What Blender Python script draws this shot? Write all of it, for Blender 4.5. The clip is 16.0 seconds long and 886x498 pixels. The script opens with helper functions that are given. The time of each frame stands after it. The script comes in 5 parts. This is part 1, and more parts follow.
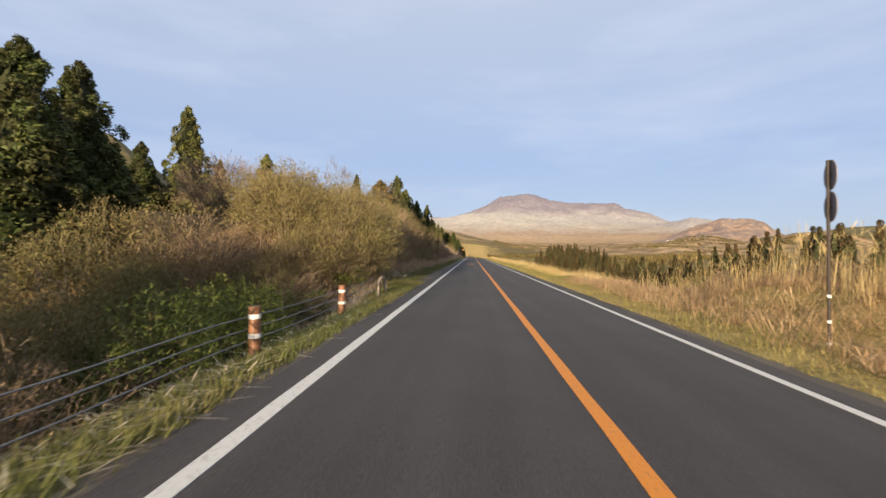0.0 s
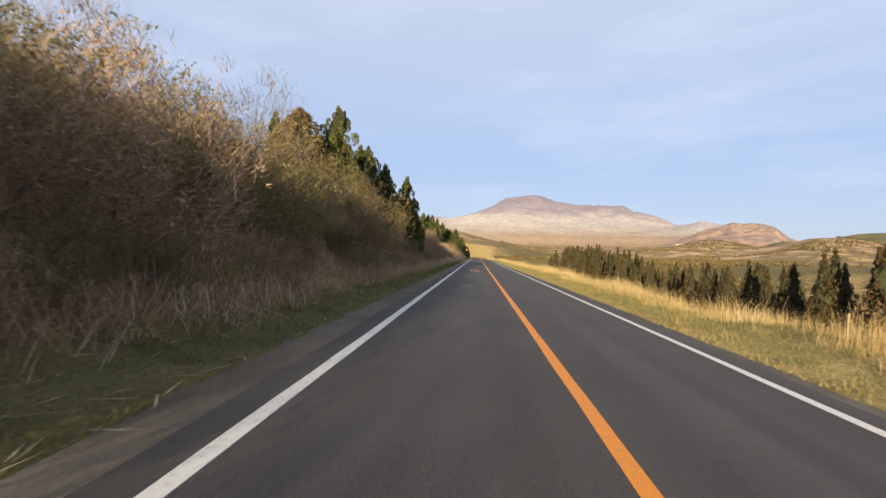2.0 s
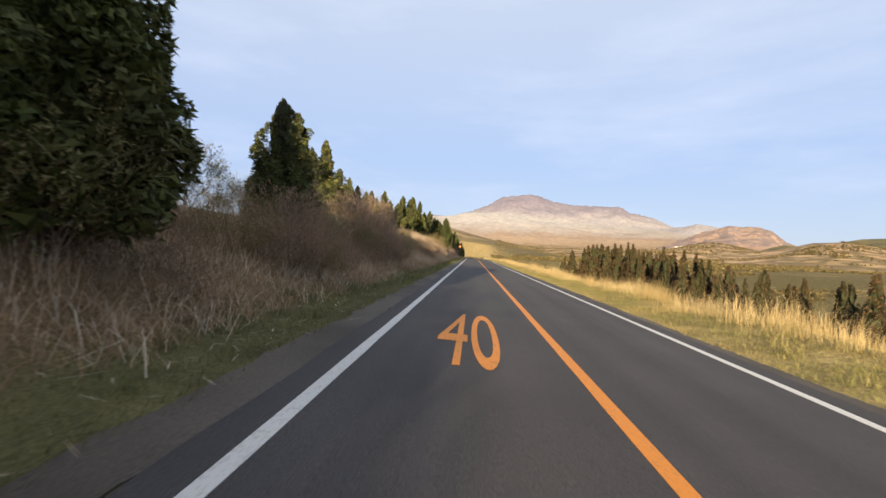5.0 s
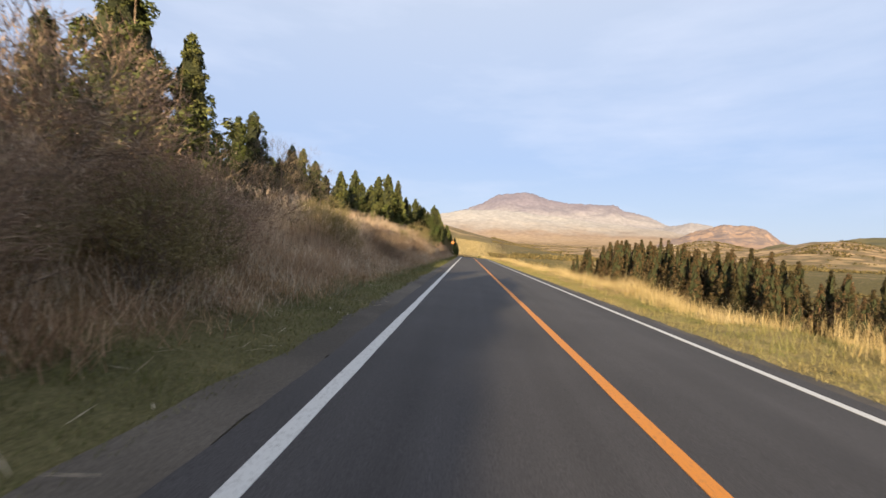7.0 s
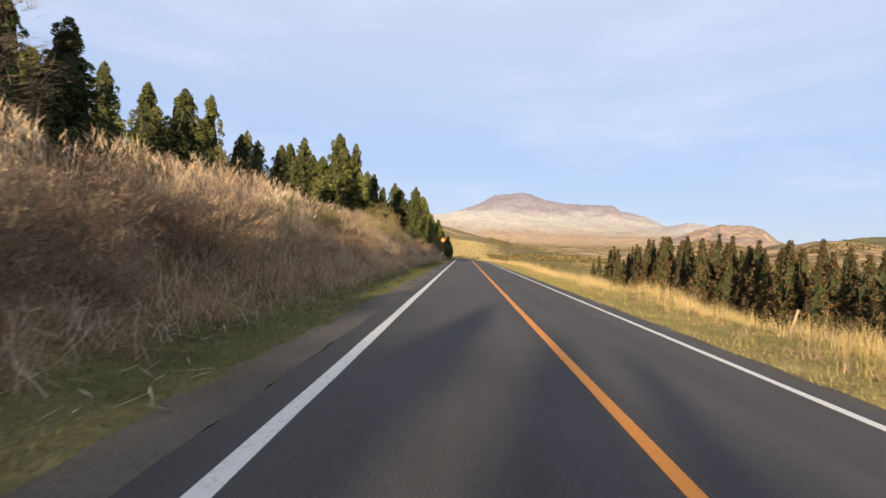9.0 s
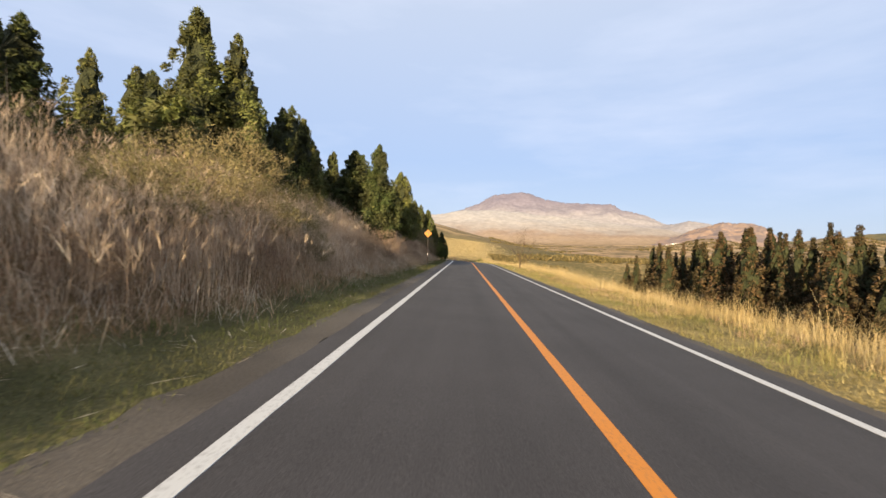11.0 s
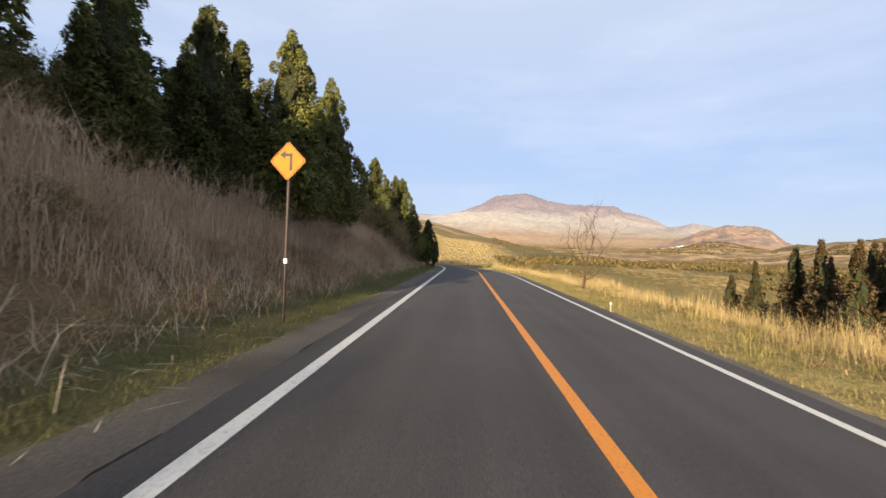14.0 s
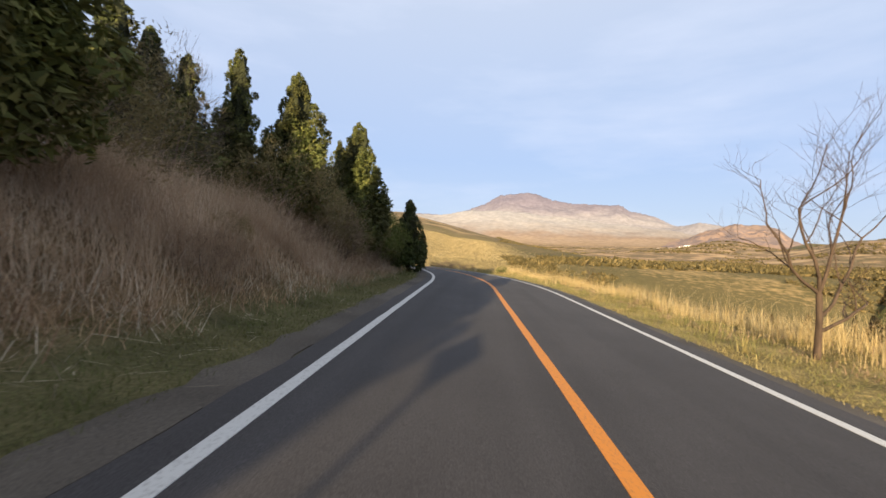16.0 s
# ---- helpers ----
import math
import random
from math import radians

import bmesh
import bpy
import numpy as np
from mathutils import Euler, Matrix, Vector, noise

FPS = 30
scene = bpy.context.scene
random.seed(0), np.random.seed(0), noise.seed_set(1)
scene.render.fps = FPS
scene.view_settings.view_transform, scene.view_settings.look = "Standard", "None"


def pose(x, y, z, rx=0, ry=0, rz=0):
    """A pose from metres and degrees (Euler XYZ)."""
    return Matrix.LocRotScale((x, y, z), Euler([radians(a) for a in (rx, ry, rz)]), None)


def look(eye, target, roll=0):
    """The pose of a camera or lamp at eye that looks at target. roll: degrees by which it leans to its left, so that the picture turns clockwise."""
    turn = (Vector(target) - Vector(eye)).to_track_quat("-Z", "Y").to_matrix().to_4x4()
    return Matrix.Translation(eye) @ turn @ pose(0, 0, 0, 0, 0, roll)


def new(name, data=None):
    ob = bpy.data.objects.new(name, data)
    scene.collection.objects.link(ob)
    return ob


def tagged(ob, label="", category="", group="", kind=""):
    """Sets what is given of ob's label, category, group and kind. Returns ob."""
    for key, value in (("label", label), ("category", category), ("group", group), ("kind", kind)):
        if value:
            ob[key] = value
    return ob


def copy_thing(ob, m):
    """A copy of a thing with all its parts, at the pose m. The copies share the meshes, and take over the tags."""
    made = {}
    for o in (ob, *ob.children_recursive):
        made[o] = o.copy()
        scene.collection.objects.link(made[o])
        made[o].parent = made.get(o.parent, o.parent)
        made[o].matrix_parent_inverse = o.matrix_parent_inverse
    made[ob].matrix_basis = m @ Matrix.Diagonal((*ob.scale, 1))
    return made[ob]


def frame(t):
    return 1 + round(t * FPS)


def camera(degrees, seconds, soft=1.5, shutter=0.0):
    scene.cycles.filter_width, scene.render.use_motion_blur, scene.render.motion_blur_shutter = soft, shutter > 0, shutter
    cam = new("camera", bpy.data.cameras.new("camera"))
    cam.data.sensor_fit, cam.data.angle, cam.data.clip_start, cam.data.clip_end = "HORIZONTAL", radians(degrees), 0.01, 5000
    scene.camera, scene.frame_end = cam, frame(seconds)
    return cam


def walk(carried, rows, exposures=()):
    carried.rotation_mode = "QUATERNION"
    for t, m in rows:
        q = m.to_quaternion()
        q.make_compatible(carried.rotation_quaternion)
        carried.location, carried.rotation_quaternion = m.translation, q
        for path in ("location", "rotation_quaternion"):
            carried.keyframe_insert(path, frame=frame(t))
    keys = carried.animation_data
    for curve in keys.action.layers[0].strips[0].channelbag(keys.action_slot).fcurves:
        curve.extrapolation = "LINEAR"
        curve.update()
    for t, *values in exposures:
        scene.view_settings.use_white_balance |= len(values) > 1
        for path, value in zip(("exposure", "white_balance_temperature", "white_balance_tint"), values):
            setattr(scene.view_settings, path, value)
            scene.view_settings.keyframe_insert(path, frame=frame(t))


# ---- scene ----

# ======================= camera =======================
cam = camera(90.0, 16.0, soft=1.55, shutter=0.12)
ROWS = [
    (0, -1.23, 0.0, 1.55, 3.73, 0.63, -0.26), (0.5, -1.192, 5.78, 1.56, 4.45, 0.98, -0.62),
    (1, -1.155, 11.57, 1.58, 4.41, 0.78, -0.69), (1.5, -1.157, 17.34, 1.57, 4.74, 0.58, -1.13),
    (2, -1.18, 23.04, 1.57, 4.42, 0.65, -1.21), (2.5, -1.216, 28.64, 1.56, 4.41, 0.7, -1.4),
    (3, -1.262, 34.18, 1.56, 4.16, 0.69, -1.3), (3.5, -1.319, 39.69, 1.56, 3.97, 0.6, -1.67),
    (4, -1.375, 45.19, 1.56, 3.94, 0.52, -1.94), (6.5, -1.699, 72.55, 1.55, 3.55, 0.27, -2.54),
    (7, -1.74, 78.1, 1.55, 3.12, 0.18, -2.42), (7.5, -1.74, 83.69, 1.55, 2.98, 0.16, -2.77),
    (8, -1.69, 89.29, 1.53, 2.76, 0.19, -2.44), (8.5, -1.64, 94.84, 1.54, 2.63, 0.32, -2.02),
    (9, -1.59, 100.29, 1.55, 2.73, 0.32, -2.21), (11.5, -1.306, 126.45, 1.56, 2.63, 0.42, -1.48),
    (12, -1.265, 131.54, 1.55, 2.63, 0.71, -1.24), (12.5, -1.235, 136.6, 1.54, 2.82, 0.8, -1.19),
    (13, -1.235, 141.57, 1.55, 2.75, 0.81, -1.78), (13.5, -1.245, 146.38, 1.56, 2.96, 0.73, -2.08),
    (14, -1.255, 150.97, 1.57, 2.88, 0.5, -2.17), (14.5, -1.249, 155.32, 1.58, 2.96, 0.6, -2.25),
    (15, -1.242, 159.52, 1.58, 3.05, 0.5, -2.37), (15.5, -1.236, 163.67, 1.59, 3.22, 0.44, -2.36),
    (16, -1.21, 167.86, 1.58, 3.41, 0.44, -2.09),
]
walk(cam, [(t, pose(x, y, z, 90 + p, r, w)) for t, x, y, z, w, p, r in ROWS],
     exposures=[(0, 1.18), (1, 1.2), (2, 1.31), (3, 1.39), (16, 1.39)])

# ======================= light =======================
SUN_AZ, SUN_EL = 11.0, 10.5          # the light travels towards this azimuth (from +y to the right)
world = bpy.data.worlds.new("sky")
scene.world = world
world.use_nodes = True
wn, wl = world.node_tree.nodes, world.node_tree.links
wn.clear()
sky = wn.new("ShaderNodeTexSky")
sky.sky_type = "NISHITA"
sky.sun_disc = False
sky.sun_elevation = radians(SUN_EL)
sky.sun_rotation = radians(180 + SUN_AZ)
sky.altitude = 900
sky.air_density, sky.dust_density, sky.ozone_density = 1.0, 1.1, 1.3
# thin cirrus: streaky noise over the whole dome
tc = wn.new("ShaderNodeTexCoord")
mp = wn.new("ShaderNodeMapping")
mp.inputs["Scale"].default_value = (1.6, 1.6, 7.0)
mp.inputs["Rotation"].default_value = (0.0, radians(8), 0.0)
cn = wn.new("ShaderNodeTexNoise")
cn.inputs["Scale"].default_value = 1.7
cn.inputs["Detail"].default_value = 7.0
cn.inputs["Roughness"].default_value = 0.55
cr = wn.new("ShaderNodeMapRange")
cr.inputs["From Min"].default_value, cr.inputs["From Max"].default_value = 0.44, 0.72
cr.inputs["To Min"].default_value, cr.inputs["To Max"].default_value = 0.0, 0.42
# haze: pale towards the horizon, blue overhead
sepz = wn.new("ShaderNodeSeparateXYZ")
haze = wn.new("ShaderNodeValToRGB")
for e, (p, c) in zip([haze.color_ramp.elements[0], haze.color_ramp.elements[1], haze.color_ramp.elements.new(0.2)], [(0.0, (0.59, 0.69, 0.90)), (0.6, (0.35, 0.53, 0.98)), (0.2, (0.505, 0.65, 0.965))]):
    e.position, e.color = p, (*c, 1)
gain = wn.new("ShaderNodeVectorMath")
gain.operation = "SCALE"
gain.inputs["Scale"].default_value = 5.8
veil = wn.new("ShaderNodeMix")
veil.data_type = "RGBA"
veil.inputs["Factor"].default_value = 0.85
mixc = wn.new("ShaderNodeMix")
mixc.data_type = "RGBA"
mixc.inputs["B"].default_value = (4.7, 5.15, 6.3, 1)
bg = wn.new("ShaderNodeBackground")
bg.inputs["Strength"].default_value = 0.065
wo = wn.new("ShaderNodeOutputWorld")
wl.new(tc.outputs["Generated"], mp.inputs["Vector"])
wl.new(mp.outputs["Vector"], cn.inputs["Vector"])
wl.new(cn.outputs["Fac"], cr.inputs["Value"])
wl.new(cr.outputs["Result"], mixc.inputs["Factor"])
wl.new(tc.outputs["Generated"], sepz.inputs["Vector"])
wl.new(sepz.outputs["Z"], haze.inputs["Fac"])
wl.new(haze.outputs["Color"], gain.inputs[0])
wl.new(gain.outputs["Vector"], veil.inputs["B"])
wl.new(sky.outputs["Color"], veil.inputs["A"])
wl.new(veil.outputs["Result"], mixc.inputs["A"])
wl.new(mixc.outputs["Result"], bg.inputs["Color"])
wl.new(bg.outputs["Background"], wo.inputs["Surface"])

sun = new("sun", bpy.data.lights.new("sun", "SUN"))
sun.data.energy = 5.2
sun.data.angle = radians(0.6)
sun.data.color = (1.0, 0.79, 0.50)
_a, _e = radians(SUN_AZ), radians(SUN_EL)
sun.matrix_world = look((-math.sin(_a) * 200, -math.cos(_a) * 200, 200 * math.tan(_e)), (0, 0, 0))


# ======================= materials =======================
def nodes_of(name):
    m = bpy.data.materials.new(name)
    m.use_nodes = True
    nt = m.node_tree
    return m, nt.nodes, nt.links, nt.nodes["Principled BSDF"]


def ramp_node(n, stops):
    r = n.new("ShaderNodeValToRGB")
    els = r.color_ramp.elements
    while len(els) < len(stops):
        els.new(0.5)
    for e, (p, c) in zip(els, stops):
        e.position, e.color = p, (*c, 1)
    return r


def surface(name, stops, scale=4.0, detail=6.0, rough=0.85, bump=0.3, bump_scale=40.0, bump_dist=0.02, big=0.0, big_dark=0.6, stretch=(1, 1, 1)):
    """Noise-coloured surface in object coordinates, with a second, larger variation and fine relief."""
    m, n, l, b = nodes_of(name)
    tex = n.new("ShaderNodeTexCoord")
    mapn = n.new("ShaderNodeMapping")
    mapn.inputs["Scale"].default_value = stretch
    l.new(tex.outputs["Object"], mapn.inputs["Vector"])
    no = n.new("ShaderNodeTexNoise")
    no.inputs["Scale"].default_value, no.inputs["Detail"].default_value = scale, detail
    no.inputs["Roughness"].default_value = 0.65
    l.new(mapn.outputs["Vector"], no.inputs["Vector"])
    r = ramp_node(n, stops)
    l.new(no.outputs["Fac"], r.inputs["Fac"])
    col = r.outputs["Color"]
    if big:
        nb = n.new("ShaderNodeTexNoise")
        nb.inputs["Scale"].default_value, nb.inputs["Detail"].default_value = big, 3.0
        l.new(mapn.outputs["Vector"], nb.inputs["Vector"])
        rr = n.new("ShaderNodeMapRange")
        rr.inputs["From Min"].default_value, rr.inputs["From Max"].default_value = 0.35, 0.65
        rr.inputs["To Min"].default_value, rr.inputs["To Max"].default_value = big_dark, 1.1
        l.new(nb.outputs["Fac"], rr.inputs["Value"])
        mx = n.new("ShaderNodeVectorMath")
        mx.operation = "SCALE"
        l.new(col, mx.inputs[0])
        l.new(rr.outputs["Result"], mx.inputs["Scale"])
        col = mx.outputs["Vector"]
    l.new(col, b.inputs["Base Color"])
    b.inputs["Roughness"].default_value = rough
    b.inputs["Specular IOR Level"].default_value = 0.25
    if bump:
        n2 = n.new("ShaderNodeTexNoise")
        n2.inputs["Scale"].default_value, n2.inputs["Detail"].default_value = bump_scale, 4.0
        l.new(tex.outputs["Object"], n2.inputs["Vector"])
        bp = n.new("ShaderNodeBump")
        bp.inputs["Strength"].default_value, bp.inputs["Distance"].default_value = bump, bump_dist
        l.new(n2.outputs["Fac"], bp.inputs["Height"])
        l.new(bp.outputs["Normal"], b.inputs["Normal"])
    return m


def foliage(name, stops, patch=None, patch_scale=0.12, trans=0.25, rough=0.7, tint=0.0):
    """Leaf or blade material: colour by island, a drift of colour over metres, some light through the leaf."""
    m, n, l, b = nodes_of(name)
    g = n.new("ShaderNodeNewGeometry")
    r = ramp_node(n, stops)
    l.new(g.outputs["Random Per Island"], r.inputs["Fac"])
    col = r.outputs["Color"]
    if patch:
        no = n.new("ShaderNodeTexNoise")
        no.inputs["Scale"].default_value, no.inputs["Detail"].default_value = patch_scale, 3.0
        l.new(g.outputs["Position"], no.inputs["Vector"])
        mr = n.new("ShaderNodeMapRange")
        mr.inputs["From Min"].default_value, mr.inputs["From Max"].default_value = 0.38, 0.60
        l.new(no.outputs["Fac"], mr.inputs["Value"])
        mx = n.new("ShaderNodeMix")
        mx.data_type, mx.blend_type = "RGBA", "MIX"
        mx.inputs["B"].default_value = (*patch, 1)
        sc = n.new("ShaderNodeMath")
        sc.operation = "MULTIPLY"
        sc.inputs[1].default_value = 0.7
        l.new(mr.outputs["Result"], sc.inputs[0])
        l.new(sc.outputs["Value"], mx.inputs["Factor"])
        l.new(col, mx.inputs["A"])
        col = mx.outputs["Result"]
    if tint:
        oi = n.new("ShaderNodeObjectInfo")
        hs = n.new("ShaderNodeHueSaturation")
        mr2 = n.new("ShaderNodeMapRange")
        mr2.inputs["To Min"].default_value, mr2.inputs["To Max"].default_value = 1 - tint, 1 + tint
        l.new(oi.outputs["Random"], mr2.inputs["Value"])
        l.new(mr2.outputs["Result"], hs.inputs["Value"])
        mr3 = n.new("ShaderNodeMapRange")
        mr3.inputs["To Min"].default_value, mr3.inputs["To Max"].default_value = 0.5 + 0.03 * tint, 0.5 - 0.06 * tint
        l.new(oi.outputs["Random"], mr3.inputs["Value"])
        l.new(mr3.outputs["Result"], hs.inputs["Hue"])
        l.new(col, hs.inputs["Color"])
        col = hs.outputs["Color"]
    l.new(col, b.inputs["Base Color"])
    b.inputs["Roughness"].default_value = rough
    b.inputs["Specular IOR Level"].default_value = 0.2
    t = n.new("ShaderNodeBsdfTranslucent")
    l.new(col, t.inputs["Color"])
    ms = n.new("ShaderNodeMixShader")
    ms.inputs["Fac"].default_value = trans
    l.new(b.outputs["BSDF"], ms.inputs[1])
    l.new(t.outputs["BSDF"], ms.inputs[2])
    l.new(ms.outputs["Shader"], n["Material Output"].inputs["Surface"])
    return m


def plain(name, col, rough=0.6, metal=0.0, wear=None, scale=18.0):
    """Painted or bare metal, wood and the like, with blotches of wear."""
    m, n, l, b = nodes_of(name)
    no = n.new("ShaderNodeTexNoise")
    no.inputs["Scale"].default_value, no.inputs["Detail"].default_value = scale, 6.0
    tex = n.new("ShaderNodeTexCoord")
    l.new(tex.outputs["Object"], no.inputs["Vector"])
    w = wear or tuple(c * 0.7 for c in col)
    r = ramp_node(n, [(0.0, col), (0.52, col), (0.72, w)])
    l.new(no.outputs["Fac"], r.inputs["Fac"])
    l.new(r.outputs["Color"], b.inputs["Base Color"])
    b.inputs["Roughness"].default_value, b.inputs["Metallic"].default_value = rough, metal
    return m


M_WHITE = plain("white_road_paint", (0.54, 0.535, 0.52), 0.7, wear=(0.33, 0.32, 0.31), scale=30)
M_ORANGE = plain("orange_road_paint", (0.58, 0.205, 0.016), 0.7, wear=(0.34, 0.14, 0.03), scale=30)
M_GRAVEL = surface("shoulder_gravel", [(0.3, (0.060, 0.052, 0.044)), (0.7, (0.140, 0.119, 0.097))], scale=35, bump=0.6, bump_scale=60, bump_dist=0.02, big=0.4)
M_BARK = surface("brown_bark", [(0.3, (0.032, 0.021, 0.015)), (0.7, (0.095, 0.064, 0.044))], scale=8, bump=0.8, bump_scale=30, stretch=(1, 1, 0.2))
M_GREYBARK = surface("grey_brown_bark", [(0.3, (0.10, 0.075, 0.055)), (0.7, (0.22, 0.17, 0.13))], scale=9, bump=0.6, bump_scale=30, stretch=(1, 1, 0.25))
# random brown patches: twig colour, and painted dark gaps between the boughs
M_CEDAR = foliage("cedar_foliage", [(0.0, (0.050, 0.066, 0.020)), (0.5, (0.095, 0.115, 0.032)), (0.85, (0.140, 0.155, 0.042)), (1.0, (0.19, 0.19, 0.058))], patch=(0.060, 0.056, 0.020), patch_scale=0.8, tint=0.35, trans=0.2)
# cedar foliage darkened for trees in shade; also the corner conifer's dark green
M_CEDAR_DEEP = foliage("deep_green_shade_foliage", [(0.0, (0.030, 0.046, 0.014)), (0.5, (0.060, 0.080, 0.024)), (0.85, (0.090, 0.108, 0.032)), (1.0, (0.125, 0.130, 0.042))], patch=(0.040, 0.036, 0.015), patch_scale=0.8, trans=0.15)
# near-black colour of the hull inside cedars: the crown's inner shade, painted
M_CEDAR_CORE = surface("cedar_inner_shade", [(0.3, (0.016, 0.020, 0.008)), (0.7, (0.045, 0.048, 0.018))], scale=5, bump=0.9, bump_scale=8, bump_dist=0.2)
# dark brown of the hull inside shrubs, painted in place of their inner shade
M_SHRUB_CORE = surface("shrub_inner_shade", [(0.3, (0.030, 0.022, 0.013)), (0.7, (0.11, 0.082, 0.048))], scale=7, bump=0.9, bump_scale=12, bump_dist=0.15)
M_CEDAR_BROWN = foliage("winter_cedar_foliage", [(0.0, (0.026, 0.022, 0.010)), (0.4, (0.048, 0.039, 0.015)), (0.8, (0.085, 0.060, 0.024)), (1.0, (0.12, 0.078, 0.036))], tint=0.45, trans=0.2)
M_SHRUB = foliage("budding_shrub", [(0.0, (0.13, 0.105, 0.052)), (0.5, (0.18, 0.152, 0.066)), (1.0, (0.24, 0.205, 0.088))], tint=0.25)
M_SHRUB_BROWN = foliage("bare_shrub_twigs", [(0.0, (0.125, 0.088, 0.06)), (0.5, (0.24, 0.17, 0.115)), (1.0, (0.38, 0.285, 0.19))], tint=0.2)
M_SHRUB_GREEN = foliage("evergreen_shrub", [(0.0, (0.05, 0.07, 0.016)), (0.5, (0.10, 0.125, 0.03)), (1.0, (0.17, 0.185, 0.05))], tint=0.2)
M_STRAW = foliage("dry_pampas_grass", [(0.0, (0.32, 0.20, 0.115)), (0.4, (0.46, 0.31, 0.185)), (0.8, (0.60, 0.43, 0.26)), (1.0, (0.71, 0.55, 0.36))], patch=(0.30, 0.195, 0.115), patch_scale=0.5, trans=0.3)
M_PALE = foliage("bleached_pampas_grass", [(0.0, (0.46, 0.335, 0.225)), (0.4, (0.62, 0.475, 0.335)), (0.8, (0.73, 0.60, 0.45)), (1.0, (0.81, 0.70, 0.56))], patch=(0.37, 0.26, 0.17), patch_scale=0.55, trans=0.35)
M_GOLD = foliage("golden_dry_grass", [(0.0, (0.17, 0.13, 0.045)), (0.5, (0.32, 0.25, 0.095)), (1.0, (0.50, 0.40, 0.18))], patch=(0.125, 0.145, 0.042), patch_scale=0.45, trans=0.3)
M_TREEBUD = foliage("grey_brown_tree_twigs", [(0.0, (0.09, 0.07, 0.055)), (0.6, (0.16, 0.125, 0.09)), (1.0, (0.24, 0.20, 0.13))], tint=0.15)
M_UNDER = foliage("matted_undergrowth", [(0.0, (0.21, 0.13, 0.08)), (0.5, (0.35, 0.23, 0.145)), (1.0, (0.50, 0.36, 0.235))])
M_LITTER = foliage("bleached_straw", [(0.0, (0.34, 0.27, 0.19)), (1.0, (0.66, 0.58, 0.46))], trans=0.1)
M_PLUME = foliage("golden_pampas", [(0.0, (0.42, 0.30, 0.135)), (0.5, (0.61, 0.465, 0.225)), (1.0, (0.76, 0.62, 0.36))], patch=(0.42, 0.31, 0.13), patch_scale=0.35, trans=0.4)
M_HEATH = foliage("far_heath_scrub", [(0.0, (0.06, 0.05, 0.021)), (0.6, (0.12, 0.095, 0.038)), (1.0, (0.21, 0.155, 0.065))])
M_VERGE = foliage("short_verge_grass", [(0.0, (0.085, 0.088, 0.030)), (0.5, (0.14, 0.135, 0.050)), (1.0, (0.26, 0.22, 0.10))], patch=(0.095, 0.118, 0.034), patch_scale=0.35, trans=0.3)
M_POST_BROWN = plain("brown_painted_steel", (0.20, 0.088, 0.044), 0.5, wear=(0.10, 0.05, 0.03))
M_POLE = plain("dark_brown_pole_paint", (0.022, 0.013, 0.011), 0.6)
M_REFLECT = plain("white_reflective_band", (0.75, 0.74, 0.72), 0.4)
M_BLACK = plain("black_paint", (0.012, 0.012, 0.012), 0.5)
M_YELLOW = plain("yellow_sign_sheet", (0.37, 0.140, 0.006), 0.75, wear=(0.33, 0.12, 0.008), scale=6)
M_BAND = plain("yellow_reflective_band", (0.68, 0.50, 0.08), 0.5)
M_CABLE = plain("galvanised_wire_rope", (0.20, 0.20, 0.21), 0.6, metal=0.3)
M_SIGNBACK = plain("grey_sign_back", (0.20, 0.17, 0.17), 0.5, metal=0.3)
M_STAKE = surface("weathered_wood", [(0.3, (0.22, 0.17, 0.11)), (0.7, (0.42, 0.34, 0.24))], scale=9, stretch=(1, 1, 0.2))
M_WALLWHITE = plain("white_render_wall", (0.78, 0.76, 0.73), 0.8, scale=0.3)
M_ROOF = plain("grey_roof_sheet", (0.30, 0.26, 0.25), 0.7, scale=0.5)


# ======================= mesh helpers =======================
def mesh_np(name, verts, faces, mat, smooth=False):
    """A mesh from an array of vertices and a list of face arrays (each n x 3 or n x 4)."""
    me = bpy.data.meshes.new(name)
    verts = np.asarray(verts, dtype=np.float32)
    loops = np.concatenate([np.asarray(f, dtype=np.int32).ravel() for f in faces])
    sizes = np.concatenate([np.full(len(f), len(f[0]), dtype=np.int32) for f in faces])
    starts = np.concatenate([[0], np.cumsum(sizes)[:-1]]).astype(np.int32)
    me.vertices.add(len(verts))
    me.vertices.foreach_set("co", verts.ravel())
    me.loops.add(len(loops))
    me.loops.foreach_set("vertex_index", loops)
    me.polygons.add(len(sizes))
    me.polygons.foreach_set("loop_start", starts)
    me.polygons.foreach_set("loop_total", sizes)
    me.polygons.foreach_set("use_smooth", np.full(len(sizes), smooth))
    me.update(calc_edges=True)
    me.validate()
    me.materials.append(mat)
    return me


def put(name, me, parent=None, label=""):
    ob = new(name, me)
    if parent is not None:
        ob.parent = parent
    if label:
        ob["label"] = label
    return ob


def part(name, bm, material, parent, label=""):
    me = bpy.data.meshes.new(name)
    bm.to_mesh(me)
    bm.free()
    me.materials.append(material)
    return put(name, me, parent, label)


